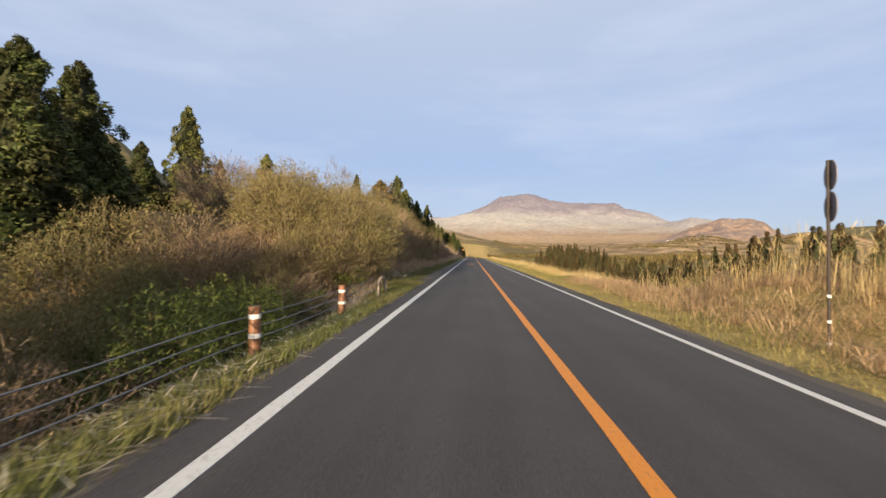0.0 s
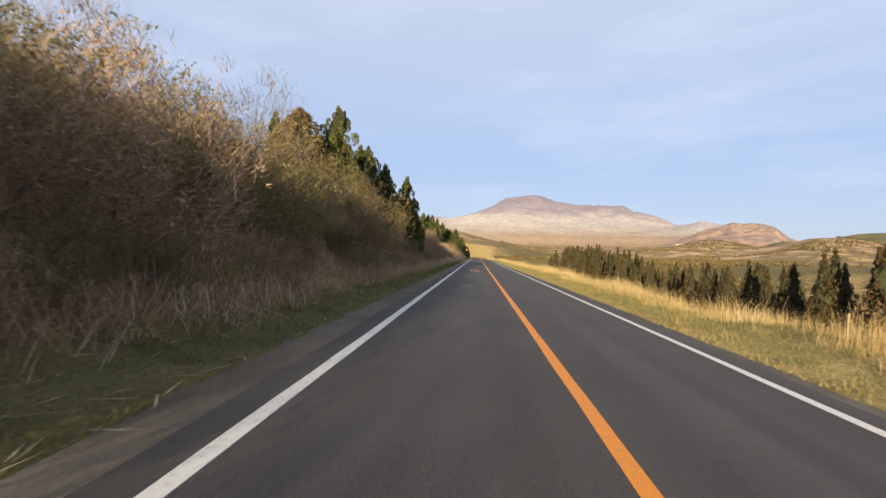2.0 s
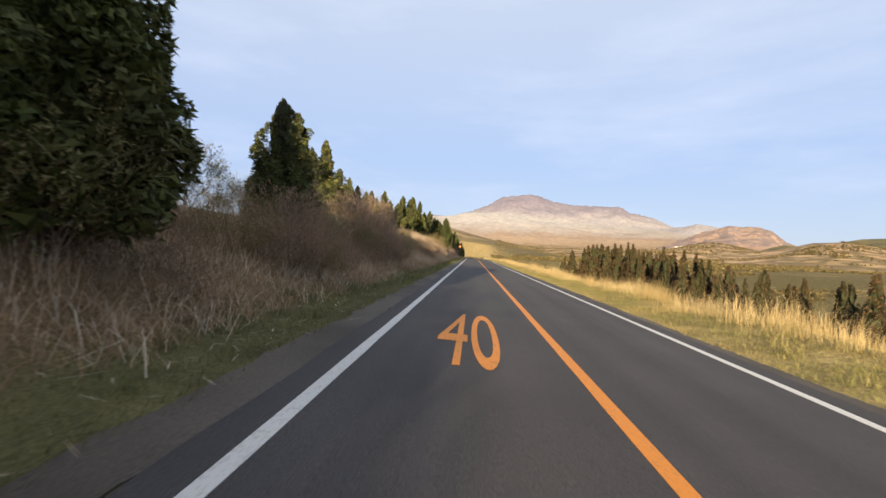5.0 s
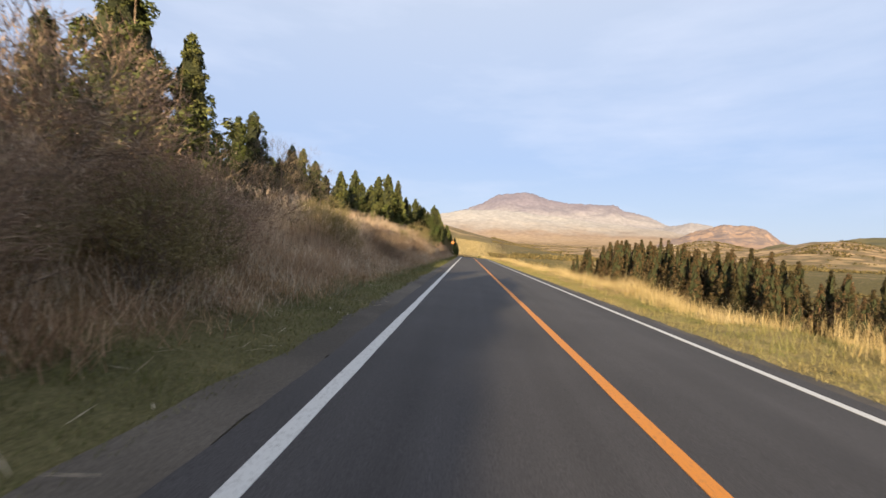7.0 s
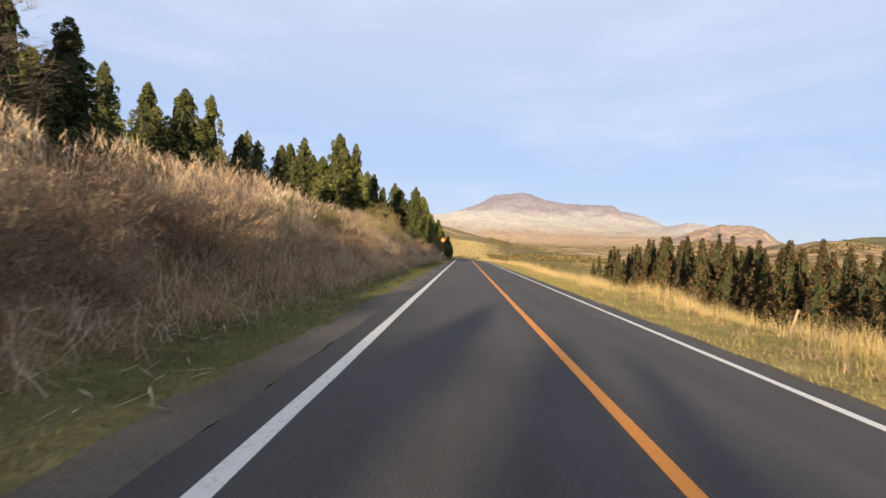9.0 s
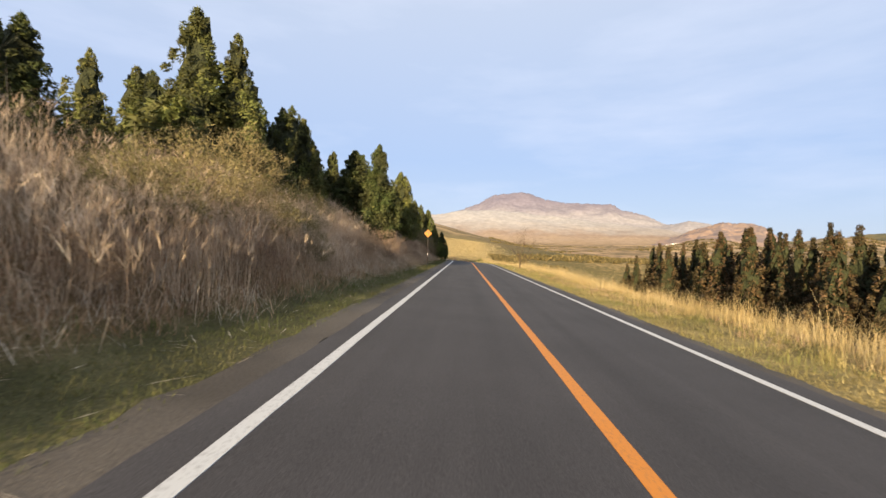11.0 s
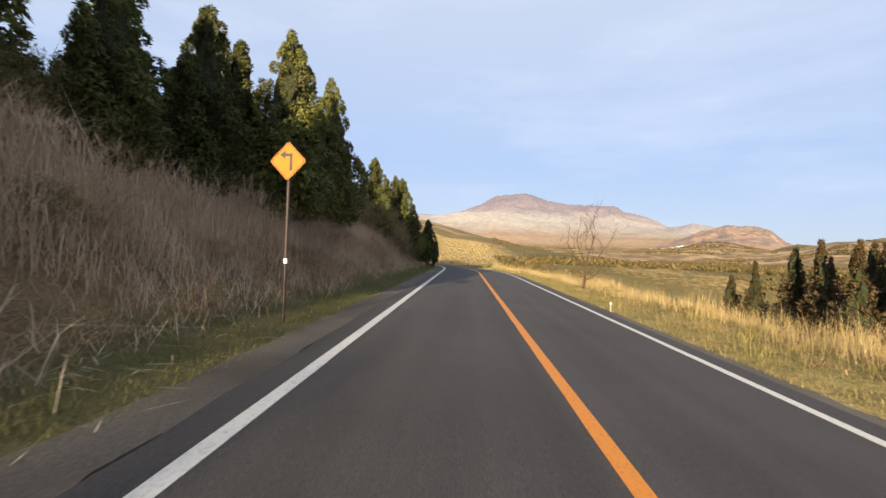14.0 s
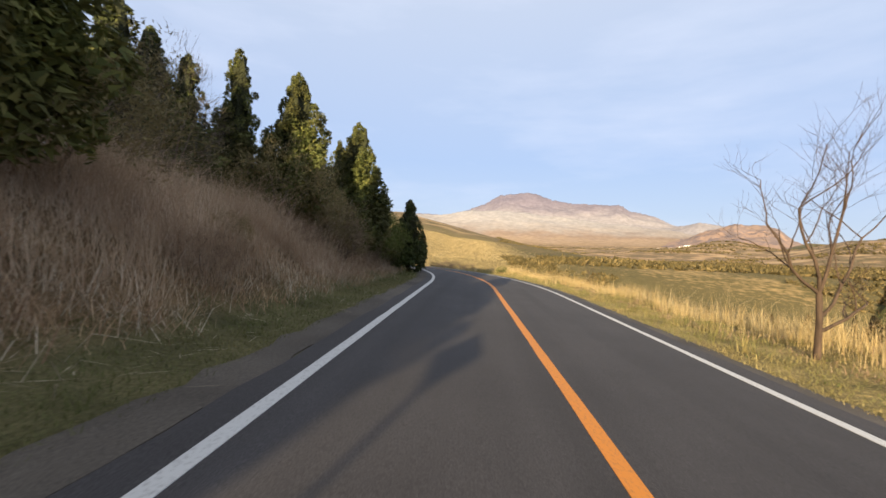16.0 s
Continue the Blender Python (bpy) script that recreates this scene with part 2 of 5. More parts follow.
def join_np(chunks):
    """Joins (verts, [faces...]) chunks into one pair of arrays; faces of three and four corners are kept apart."""
    vs, tris, quads, k = [], [], [], 0
    for v, fs in chunks:
        for f in fs:
            f = np.asarray(f)
            if len(f):
                (tris if f.shape[1] == 3 else quads).append(f + k)
        vs.append(v)
        k += len(v)
    faces = []
    if tris:
        faces.append(np.concatenate(tris))
    if quads:
        faces.append(np.concatenate(quads))
    return np.concatenate(vs), faces


def blades(base, height, width, yaw, lean, droop, plume=None):
    """Grass blades: a tapered strip of two parts, leaning by lean and drooping at its tip. All arguments are arrays of one length."""
    n = len(base)
    d = np.stack([np.cos(yaw), np.sin(yaw), np.zeros(n)], 1)
    sd = np.stack([-np.sin(yaw), np.cos(yaw), np.zeros(n)], 1) * (width / 2)[:, None]
    up = np.array([0, 0, 1.0])
    mid = base + d * (lean * height * 0.45)[:, None] + up * (height * 0.6)[:, None]
    tip = base + d * ((lean + droop) * height)[:, None] + up * (height * (1 - 0.35 * droop))[:, None]
    v = np.stack([base - sd, base + sd, mid + sd * 0.8, mid - sd * 0.8, tip], 1).reshape(-1, 3)
    k = np.arange(n)[:, None] * 5
    return v, [k + np.array([[3, 2, 4]]), k + np.array([[0, 1, 2, 3]])]


def spikes(base, height, width, yaw, lean):
    """Short grass: one pointed triangle a blade."""
    n = len(base)
    d = np.stack([np.cos(yaw), np.sin(yaw), np.zeros(n)], 1)
    sd = np.stack([-np.sin(yaw), np.cos(yaw), np.zeros(n)], 1) * (width / 2)[:, None]
    tip = base + d * (lean * height)[:, None] + np.array([0, 0, 1.0]) * height[:, None]
    v = np.stack([base - sd, base + sd, tip], 1).reshape(-1, 3)
    return v, [np.arange(n)[:, None] * 3 + np.array([[0, 1, 2]])]


def leaves(centre, axis, side, length, width, slim=False):
    """Flat pointed leaves or sprays: a diamond along axis, across side; slim ones are one pointed triangle."""
    n = len(centre)
    a, s = axis * length[:, None], side * (width / 2)[:, None]
    if slim:
        v = np.stack([centre - s, centre + s, centre + a], 1).reshape(-1, 3)
        return v, [np.arange(n)[:, None] * 3 + np.array([[0, 1, 2]])]
    v = np.stack([centre, centre + a * 0.45 + s, centre + a, centre + a * 0.45 - s], 1).reshape(-1, 3)
    k = np.arange(n)[:, None] * 4
    return v, [k + np.array([[0, 1, 2, 3]])]


def tube(path, radii, sides=5):
    """A tapered tube along a list of points."""
    path = np.asarray(path, dtype=float)
    m = len(path)
    tang = np.gradient(path, axis=0)
    tang /= np.linalg.norm(tang, axis=1)[:, None] + 1e-9
    ref = np.where(np.abs(tang[:, 2:3]) > 0.9, np.array([[1.0, 0, 0]]), np.array([[0, 0, 1.0]]))
    u = np.cross(tang, ref)
    u /= np.linalg.norm(u, axis=1)[:, None] + 1e-9
    w = np.cross(tang, u)
    ang = np.arange(sides) / sides * 2 * np.pi
    v = (path[:, None] + np.asarray(radii)[:, None, None] * (np.cos(ang)[None, :, None] * u[:, None] + np.sin(ang)[None, :, None] * w[:, None])).reshape(-1, 3)
    i, j = np.meshgrid(np.arange(m - 1), np.arange(sides), indexing="ij")
    a, b2 = i * sides + j, i * sides + (j + 1) % sides
    q = np.stack([a, b2, b2 + sides, a + sides], -1).reshape(-1, 4)
    return v, [q]


def unit(v):
    return v / (np.linalg.norm(v, axis=-1, keepdims=True) + 1e-9)


# ======================= the lie of the land =======================
CS, BEND_Y, BEND_R = -0.058, 188.0, 62.0       # crossfall of the road, start and radius of its left-hand bend


def sm(a, b, x):
    t = np.clip((x - a) / (b - a), 0, 1)
    return t * t * (3 - 2 * t)


def offset(x, y):
    """Distance to the right of the road's centre line."""
    x, y = np.asarray(x, float), np.asarray(y, float)
    return np.where(y < BEND_Y, x, np.hypot(x + BEND_R, y - BEND_Y) - BEND_R)


def wave(x, y, k):
    return np.sin(x * k + 1.3 * np.sin(y * k * 0.7 + 0.5)) * np.cos(y * k * 1.13 + 1.1 * np.sin(x * k * 0.6 + 2.0))


def ground_z(x, y):
    x, y = np.asarray(x, float), np.asarray(y, float)
    s = offset(x, y)
    z = CS * np.clip(s, -3.7, 3.7) - 0.03
    # right: verge, then the slope down to the valley
    r = np.maximum(s - 3.7, 0)
    z = z - 0.02 * np.minimum(r, 3) - 0.40 * np.clip(r - 3.2, 0, 19) * (0.4 + 0.6 * sm(0, 5, r - 3.2)) - 0.12 * np.clip(r - 23.4, 0, 60)
    z = z + 1.35 * sm(24, 12, y) * sm(6.0, 9.0, s) * sm(26, 14, s) + 3.2 * sm(24, 12, y) * sm(10, 20, s)
    # left: verge, bank, hillside
    q = np.maximum(-s - 3.7, 0)
    amp = np.interp(y, [0, 70, 85, 105, 120, 140, 165, 200], [0.9, 0.8, 0.75, 0.8, 0.95, 1.0, 1.12, 0.9])
    bank = 0.05 * np.minimum(q, 1.6) + amp * 0.62 * np.clip(q - 1.5, 0, 4.8) * (0.5 + 0.5 * sm(0, 2, q - 1.5)) + 0.08 * np.clip(q - 6.3, 0, 26) + (0.12 + 0.22 * sm(140, 90, y)) * np.clip(q - 32, 0, 70)
    gully = -0.26 * np.clip(q, 0, 1.1) - 0.85 * np.clip(q - 1.1, 0, 2.9) + 0.42 * np.clip(q - 6, 0, 14) + 0.12 * np.clip(q - 20, 0, 12) + 0.34 * np.clip(q - 32, 0, 70)
    g = sm(22, 12, y)
    z = z + np.where(s < 0, bank * (1 - g) + gully * g, 0)
    rough = sm(0.6, 3.5, np.abs(s) - 3.7)
    z = z + rough * (0.10 * wave(x, y, 1.1) + 0.22 * wave(x + 5, y - 3, 0.31))
    # beyond the bend: golden field rising to a low ridge, valley to the right, plain towards the mountains
    far = sm(215, 300, y) * sm(-70, -20, x + (y - 215) * 0.25)
    dist = np.hypot(x, y - 150)
    az = np.arctan2(x, np.maximum(y - 150, 1))
    ridge = np.clip(35.5 - 0.24 * x, 0, 60) * np.where(y < 820, sm(190, 1000, y) / 0.879, np.exp(-((y - 820) / 260) ** 2)) * sm(170, 60, x)
    plain_z = -9 + 0.032 * np.clip(dist - 350, 0, 4000) - 6 * np.exp(-((dist - 420) / 260) ** 2)
    rolling = 9 * wave(x, y, 0.004) * sm(400, 1200, dist) + 3 * wave(x, y, 0.013) * sm(250, 700, dist)
    hills = 42 * np.exp(-((az - 0.70) / 0.085) ** 2) * np.exp(-((dist - 1250) / 330) ** 2) + 30 * np.exp(-((az - 0.50) / 0.06) ** 2) * np.exp(-((dist - 1700) / 300) ** 2)
    zf = np.maximum(plain_z * sm(0, 60, x + 30) + ridge, ridge - 2) + rolling * sm(-20, 120, x) + hills
    w = np.maximum(far, sm(45, 130, x))
    return z * (1 - w) + zf * w


def gz(x, y):
    return float(ground_z(x, y))


def spaced(near0, near1, step, far0, far1, grow=1.09):
    a = list(np.arange(near0, near1 + step / 2, step))
    d, up, down = step, [], []
    v = near1
    while v < far1:
        d = min(d * grow, 110)
        v += d
        up.append(v)
    d, v = step, near0
    while v > far0:
        d = min(d * grow, 110)
        v -= d
        down.append(v)
    return np.array(down[::-1] + a + up)


def ground_material():
    """Soil and dry grass: golden near, patchwork of tan, olive and dark heath with distance across the plain."""
    m, n, l, b = nodes_of("grassland")
    g = n.new("ShaderNodeNewGeometry")

    def nz(scale, detail=5.0):
        t = n.new("ShaderNodeTexNoise")
        t.inputs["Scale"].default_value, t.inputs["Detail"].default_value = scale, detail
        l.new(g.outputs["Position"], t.inputs["Vector"])
        return t.outputs["Fac"]
    fine = ramp_node(n, [(0.34, (0.085, 0.075, 0.032)), (0.44, (0.165, 0.13, 0.052)), (0.54, (0.28, 0.21, 0.085)), (0.66, (0.43, 0.33, 0.145))])
    fadd = n.new("ShaderNodeMath")
    fadd.operation = "MULTIPLY_ADD"
    fadd.inputs[1].default_value = 0.55
    fhalf = n.new("ShaderNodeMath")
    fhalf.operation = "MULTIPLY"
    fhalf.inputs[1].default_value = 0.45
    l.new(nz(0.9, 6.0), fhalf.inputs[0])
    l.new(nz(30.0, 4.0), fadd.inputs[0])
    l.new(fhalf.outputs["Value"], fadd.inputs[2])
    l.new(fadd.outputs["Value"], fine.inputs["Fac"])
    patch = ramp_node(n, [(0.34, (0.46, 0.32, 0.17)), (0.42, (0.38, 0.255, 0.14)), (0.46, (0.27, 0.185, 0.105)), (0.50, (0.19, 0.135, 0.075)), (0.57, (0.14, 0.11, 0.06)), (0.62, (0.34, 0.235, 0.13))])
    big = nz(0.022, 10.0)
    l.new(big, patch.inputs["Fac"])
    heathy = ramp_node(n, [(0.36, (0.32, 0.225, 0.10)), (0.43, (0.19, 0.14, 0.06)), (0.48, (0.10, 0.085, 0.034)), (0.52, (0.14, 0.11, 0.045)), (0.58, (0.085, 0.075, 0.03)), (0.64, (0.27, 0.195, 0.09))])
    mixn = n.new("ShaderNodeMath")
    mixn.operation = "MULTIPLY_ADD"
    mixn.inputs[1].default_value = 0.45
    half = n.new("ShaderNodeMath")
    half.operation = "MULTIPLY"
    half.inputs[1].default_value = 0.55
    l.new(nz(0.6, 9.0), mixn.inputs[0])
    l.new(big, half.inputs[0])
    l.new(half.outputs["Value"], mixn.inputs[2])
    l.new(mixn.outputs["Value"], heathy.inputs["Fac"])
    sep = n.new("ShaderNodeSeparateXYZ")
    l.new(g.outputs["Position"], sep.inputs["Vector"])
    mr = n.new("ShaderNodeMapRange")
    mr.inputs["From Min"].default_value, mr.inputs["From Max"].default_value = 480.0, 640.0
    l.new(sep.outputs["Y"], mr.inputs["Value"])
    mr2 = n.new("ShaderNodeMapRange")
    mr2.inputs["From Min"].default_value, mr2.inputs["From Max"].default_value = 10.0, 26.0
    l.new(sep.outputs["X"], mr2.inputs["Value"])
    mxx = n.new("ShaderNodeMath")
    mxx.operation = "MAXIMUM"
    l.new(mr.outputs["Result"], mxx.inputs[0])
    l.new(mr2.outputs["Result"], mxx.inputs[1])
    mx = n.new("ShaderNodeMix")
    mx.data_type = "RGBA"
    l.new(mxx.outputs["Value"], mx.inputs["Factor"])
    soil = ramp_node(n, [(0.36, (0.07, 0.05, 0.026)), (0.5, (0.135, 0.093, 0.05)), (0.64, (0.24, 0.165, 0.09))])
    l.new(fadd.outputs["Value"], soil.inputs["Fac"])
    left = n.new("ShaderNodeMapRange")
    left.inputs["From Min"].default_value, left.inputs["From Max"].default_value = -3.0, -3.4
    l.new(sep.outputs["X"], left.inputs["Value"])
    past = n.new("ShaderNodeMapRange")
    past.inputs["From Min"].default_value, past.inputs["From Max"].default_value = 222.0, 206.0
    l.new(sep.outputs["Y"], past.inputs["Value"])
    both = n.new("ShaderNodeMath")
    both.operation = "MULTIPLY"
    l.new(left.outputs["Result"], both.inputs[0])
    l.new(past.outputs["Result"], both.inputs[1])
    mxl = n.new("ShaderNodeMix")
    mxl.data_type = "RGBA"
    l.new(both.outputs["Value"], mxl.inputs["Factor"])
    l.new(fine.outputs["Color"], mxl.inputs["A"])
    moss = ramp_node(n, [(0.36, (0.050, 0.048, 0.022)), (0.5, (0.092, 0.085, 0.038)), (0.66, (0.16, 0.135, 0.068))])
    l.new(fadd.outputs["Value"], moss.inputs["Fac"])
    strip = n.new("ShaderNodeMapRange")
    strip.inputs["From Min"].default_value, strip.inputs["From Max"].default_value = -5.3, -6.0
    l.new(sep.outputs["X"], strip.inputs["Value"])
    mxs = n.new("ShaderNodeMix")
    mxs.data_type = "RGBA"
    l.new(strip.outputs["Result"], mxs.inputs["Factor"])
    l.new(moss.outputs["Color"], mxs.inputs["A"])
    l.new(soil.outputs["Color"], mxs.inputs["B"])
    l.new(mxs.outputs["Result"], mxl.inputs["B"])
    l.new(mxl.outputs["Result"], mx.inputs["A"])
    mr4 = n.new("ShaderNodeMapRange")
    mr4.inputs["From Min"].default_value, mr4.inputs["From Max"].default_value = 420.0, 900.0
    l.new(sep.outputs["Y"], mr4.inputs["Value"])
    mx4 = n.new("ShaderNodeMix")
    mx4.data_type = "RGBA"
    l.new(mr4.outputs["Result"], mx4.inputs["Factor"])
    l.new(heathy.outputs["Color"], mx4.inputs["A"])
    l.new(patch.outputs["Color"], mx4.inputs["B"])
    l.new(mx4.outputs["Result"], mx.inputs["B"])
    l.new(mx.outputs["Result"], b.inputs["Base Color"])
    b.inputs["Roughness"].default_value = 0.95
    b.inputs["Specular IOR Level"].default_value = 0.1
    bp = n.new("ShaderNodeBump")
    bp.inputs["Strength"].default_value, bp.inputs["Distance"].default_value = 0.8, 0.12
    l.new(nz(6.0, 6.0), bp.inputs["Height"])
    l.new(bp.outputs["Normal"], b.inputs["Normal"])
    return m


def make_ground():
    xs = spaced(-16, 16, 0.6, -2600, 4000)
    ys = spaced(-20, 225, 1.1, -400, 4300)
    X, Y = np.meshgrid(xs, ys)
    Z = ground_z(X, Y)
    v = np.stack([X, Y, Z], -1).reshape(-1, 3)
    w = len(xs)
    i, j = np.meshgrid(np.arange(len(ys) - 1), np.arange(w - 1), indexing="ij")
    a = (i * w + j).ravel()
    q = np.stack([a, a + 1, a + w + 1, a + w], 1)
    ob = put("ground", mesh_np("ground", v, [q], ground_material(), True))
    tagged(ob, "dry grassland with bank, slope, valley and rising plain", "ground", kind="structure")


make_ground()


# ---- road, its lines and shoulders ----
def centre(d):
    """Point and heading of the centre line, d metres along it from y = 0."""
    d = np.asarray(d, float)
    a = np.maximum(d - BEND_Y, 0) / BEND_R
    x = np.where(d < BEND_Y, 0, BEND_R * (np.cos(a) - 1))
    y = np.where(d < BEND_Y, d, BEND_Y + BEND_R * np.sin(a))
    return x, y, a


def ribbon(d, s0, s1, lift, thick, cross=True, ragged=0.0):
    """A strip of the road's surface between two offsets, with thickness."""
    x, y, a = centre(d)
    rnd = np.random.RandomState(int(np.abs(s0).max() * 100) + 7)
    j0, j1 = (rnd.rand(len(d)) - 0.5) * ragged, (rnd.rand(len(d)) - 0.5) * ragged

    def pts(s, z):
        return np.stack([x + np.cos(a) * s, y + np.sin(a) * s, CS * s + z + 0 * x], 1)
    v = np.stack([pts(s0 + j0, lift - thick), pts(s0 + j0, lift), pts(s1 + j1, lift), pts(s1 + j1, lift - thick)], 1).reshape(-1, 3)
    k = np.arange(len(d) - 1)[:, None] * 4
    q = np.concatenate([k + np.array([[i, i + 4, i + 5, i + 1]]) for i in range(3)])
    return v, [q]


D_LONG, D_FINE = np.arange(-70, 275, 1.0), np.arange(-70, 275, 0.5)


def road_material():
    """Worn asphalt: fine stone grain, darker wheel paths, patches and a few sealed cracks."""
    m, n, l, b = nodes_of("worn_asphalt")
    g = n.new("ShaderNodeNewGeometry")

    def nz(scale, detail, vec=None):
        t = n.new("ShaderNodeTexNoise")
        t.inputs["Scale"].default_value, t.inputs["Detail"].default_value = scale, detail
        l.new(vec or g.outputs["Position"], t.inputs["Vector"])
        return t.outputs["Fac"]
    grain = ramp_node(n, [(0.3, (0.031, 0.029, 0.029)), (0.5, (0.048, 0.0445, 0.0455)), (0.72, (0.076, 0.069, 0.070))])
    l.new(nz(75.0, 3.0), grain.inputs["Fac"])
    mp2 = n.new("ShaderNodeMapping")
    mp2.inputs["Scale"].default_value = (1.6, 0.05, 1.0)
    l.new(g.outputs["Position"], mp2.inputs["Vector"])
    band = n.new("ShaderNodeMapRange")
    band.inputs["From Min"].default_value, band.inputs["From Max"].default_value = 0.3, 0.7
    band.inputs["To Min"].default_value, band.inputs["To Max"].default_value = 0.82, 1.16
    l.new(nz(1.0, 4.0, mp2.outputs["Vector"]), band.inputs["Value"])
    blot = n.new("ShaderNodeMapRange")
    blot.inputs["From Min"].default_value, blot.inputs["From Max"].default_value = 0.3, 0.7
    blot.inputs["To Min"].default_value, blot.inputs["To Max"].default_value = 0.88, 1.1
    l.new(nz(0.5, 5.0), blot.inputs["Value"])
    mu = n.new("ShaderNodeMath")
    mu.operation = "MULTIPLY"
    l.new(band.outputs["Result"], mu.inputs[0])
    l.new(blot.outputs["Result"], mu.inputs[1])
    sc = n.new("ShaderNodeVectorMath")
    sc.operation = "SCALE"
    l.new(grain.outputs["Color"], sc.inputs[0])
    l.new(mu.outputs["Value"], sc.inputs["Scale"])
    l.new(sc.outputs["Vector"], b.inputs["Base Color"])
    b.inputs["Roughness"].default_value = 0.85
    b.inputs["Specular IOR Level"].default_value = 0.3
    bp = n.new("ShaderNodeBump")
    bp.inputs["Strength"].default_value, bp.inputs["Distance"].default_value = 0.35, 0.004
    l.new(nz(120.0, 3.0), bp.inputs["Height"])
    l.new(bp.outputs["Normal"], b.inputs["Normal"])
    return m


v, f = ribbon(D_LONG, -3.4 + 0 * D_LONG, 3.5, 0.0, 0.12, ragged=0.06)
road = put("road", mesh_np("road", v, f, road_material()))
tagged(road, "worn grey asphalt two-lane mountain road", "road", kind="structure")
for nm, s0, s1, lab in (("shoulder_left", -3.55 - 0.42 * sm(14, 24, D_FINE), -3.37 + 0 * D_FINE, "brown gravel shoulder beside the asphalt"), ("shoulder_right", 3.47, 3.85, "narrow gravel shoulder beside the asphalt")):
    v, f = ribbon(D_FINE, s0, s1, -0.012, 0.1, ragged=0.16)
    tagged(put(nm, mesh_np(nm, v, f, M_GRAVEL)), lab, "road shoulder", kind="structure")
for nm, s0, s1, mt, lab in (("edge_line_left", -3.055, -2.905, M_WHITE, "white painted edge line, slightly worn"), ("edge_line_right", 2.925, 3.075, M_WHITE, "white painted edge line, slightly worn"), ("centre_line", -0.08, 0.08, M_ORANGE, "solid orange painted centre line")):
    v, f = ribbon(D_LONG, s0, s1, 0.006, 0.006, ragged=0.012)
    tagged(put(nm, mesh_np(nm, v, f, mt)), lab, "road marking", kind="structure")


# ======================= plants =======================
def make_cedar(seed, height, radius, mat, boughs=110, sprays=24, spray=1.0, foot=0.03, core=0.5, taper=0.62):
    """One cedar: Empty with crown, a hull painted shade-dark inside it and trunk. The crown is rounded boughs round a
    pointed cone, each a shell of overlapping sprays.
    """
    rnd = np.random.RandomState(seed)
    z0 = height * foot
    u = 1 - np.sqrt(1 - 0.995 * (np.arange(boughs) + 0.7 * rnd.rand(boughs)) / boughs)
    u = np.concatenate([u, np.linspace(0.84, 1.0, 14)])
    boughs = len(u)
    az = np.arange(boughs) * 2.39996 + rnd.rand(boughs) * 0.9
    lobes = 1 + 0.16 * np.sin(2 * az + rnd.rand() * 6 + 9 * u) + 0.10 * np.sin(5 * az + 17 * u + rnd.rand() * 6)
    prof = (1 - u) ** taper * (0.66 + 0.34 * sm(0.0, 0.2, u)) * lobes
    rb = radius * (0.16 + 0.20 * rnd.rand(boughs)) * (0.3 + 0.7 * (1 - u))
    rad = np.maximum(radius * prof * (0.60 + 0.50 * rnd.rand(boughs)) - 0.5 * rb, 0.02)
    hub = np.stack([np.cos(az) * rad, np.sin(az) * rad, z0 + u * (height - z0) * 0.965], 1)
    out = np.stack([np.cos(az), np.sin(az), 0 * az], 1).repeat(sprays, 0)
    n = boughs * sprays
    nrm = unit(rnd.randn(n, 3) + out * 0.75 + np.array([0, 0, 0.45]))
    r3 = rb.repeat(sprays)[:, None] * np.array([1.0, 1.0, 1.25])
    P = hub.repeat(sprays, 0) + nrm * r3 * (0.72 + 0.45 * rnd.rand(n))[:, None]
    face = unit(nrm + rnd.randn(n, 3) * 0.38)
    ax = out * 0.8 + np.array([0, 0, -0.15]) + rnd.randn(n, 3) * 0.55
    ax = unit(ax - face * (ax * face).sum(1, keepdims=True) + nrm * 0.35)
    size = spray * r3[:, 0] * (0.55 + 0.55 * rnd.rand(n)) + 0.03
    cv, cf = leaves(P - ax * (size * 0.45)[:, None], ax, unit(np.cross(face, ax)), size * 1.25, size * 0.66, True)
    ax = unit((rnd.rand(9, 3) - 0.5) * 0.7 + np.array([0, 0, 1]))
    tip = leaves(np.array([[0, 0, height * 0.95]] * 9), ax, unit(np.cross(ax, rnd.rand(9, 3) - 0.5)), np.full(9, height * 0.05), np.full(9, 0.06))
    cv, cf = join_np([(cv, cf), tip])
    tree = new("cedar_tree")
    put("crown", mesh_np("cedar_crown", cv, cf, mat), tree)
    # added hull that stops sun and view; its dark colour stands for inner shade
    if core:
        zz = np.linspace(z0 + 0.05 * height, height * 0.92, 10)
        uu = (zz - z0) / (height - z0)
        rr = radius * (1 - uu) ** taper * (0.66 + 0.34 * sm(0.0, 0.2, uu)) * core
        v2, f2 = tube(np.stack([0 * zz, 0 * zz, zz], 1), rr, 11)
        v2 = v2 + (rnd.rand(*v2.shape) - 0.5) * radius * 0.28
        put("shade_hull", mesh_np("cedar_shade_hull", v2, f2, M_CEDAR_CORE, False), tree)
    pth = np.stack([0 * np.arange(6.0), 0 * np.arange(6.0), np.linspace(-0.6, height * 0.9, 6)], 1)
    tv, tf = tube(pth, np.linspace(height * 0.018 + 0.03, 0.02, 6), 7)
    put("trunk", mesh_np("cedar_trunk", tv, tf, M_BARK, True), tree)
    return tree


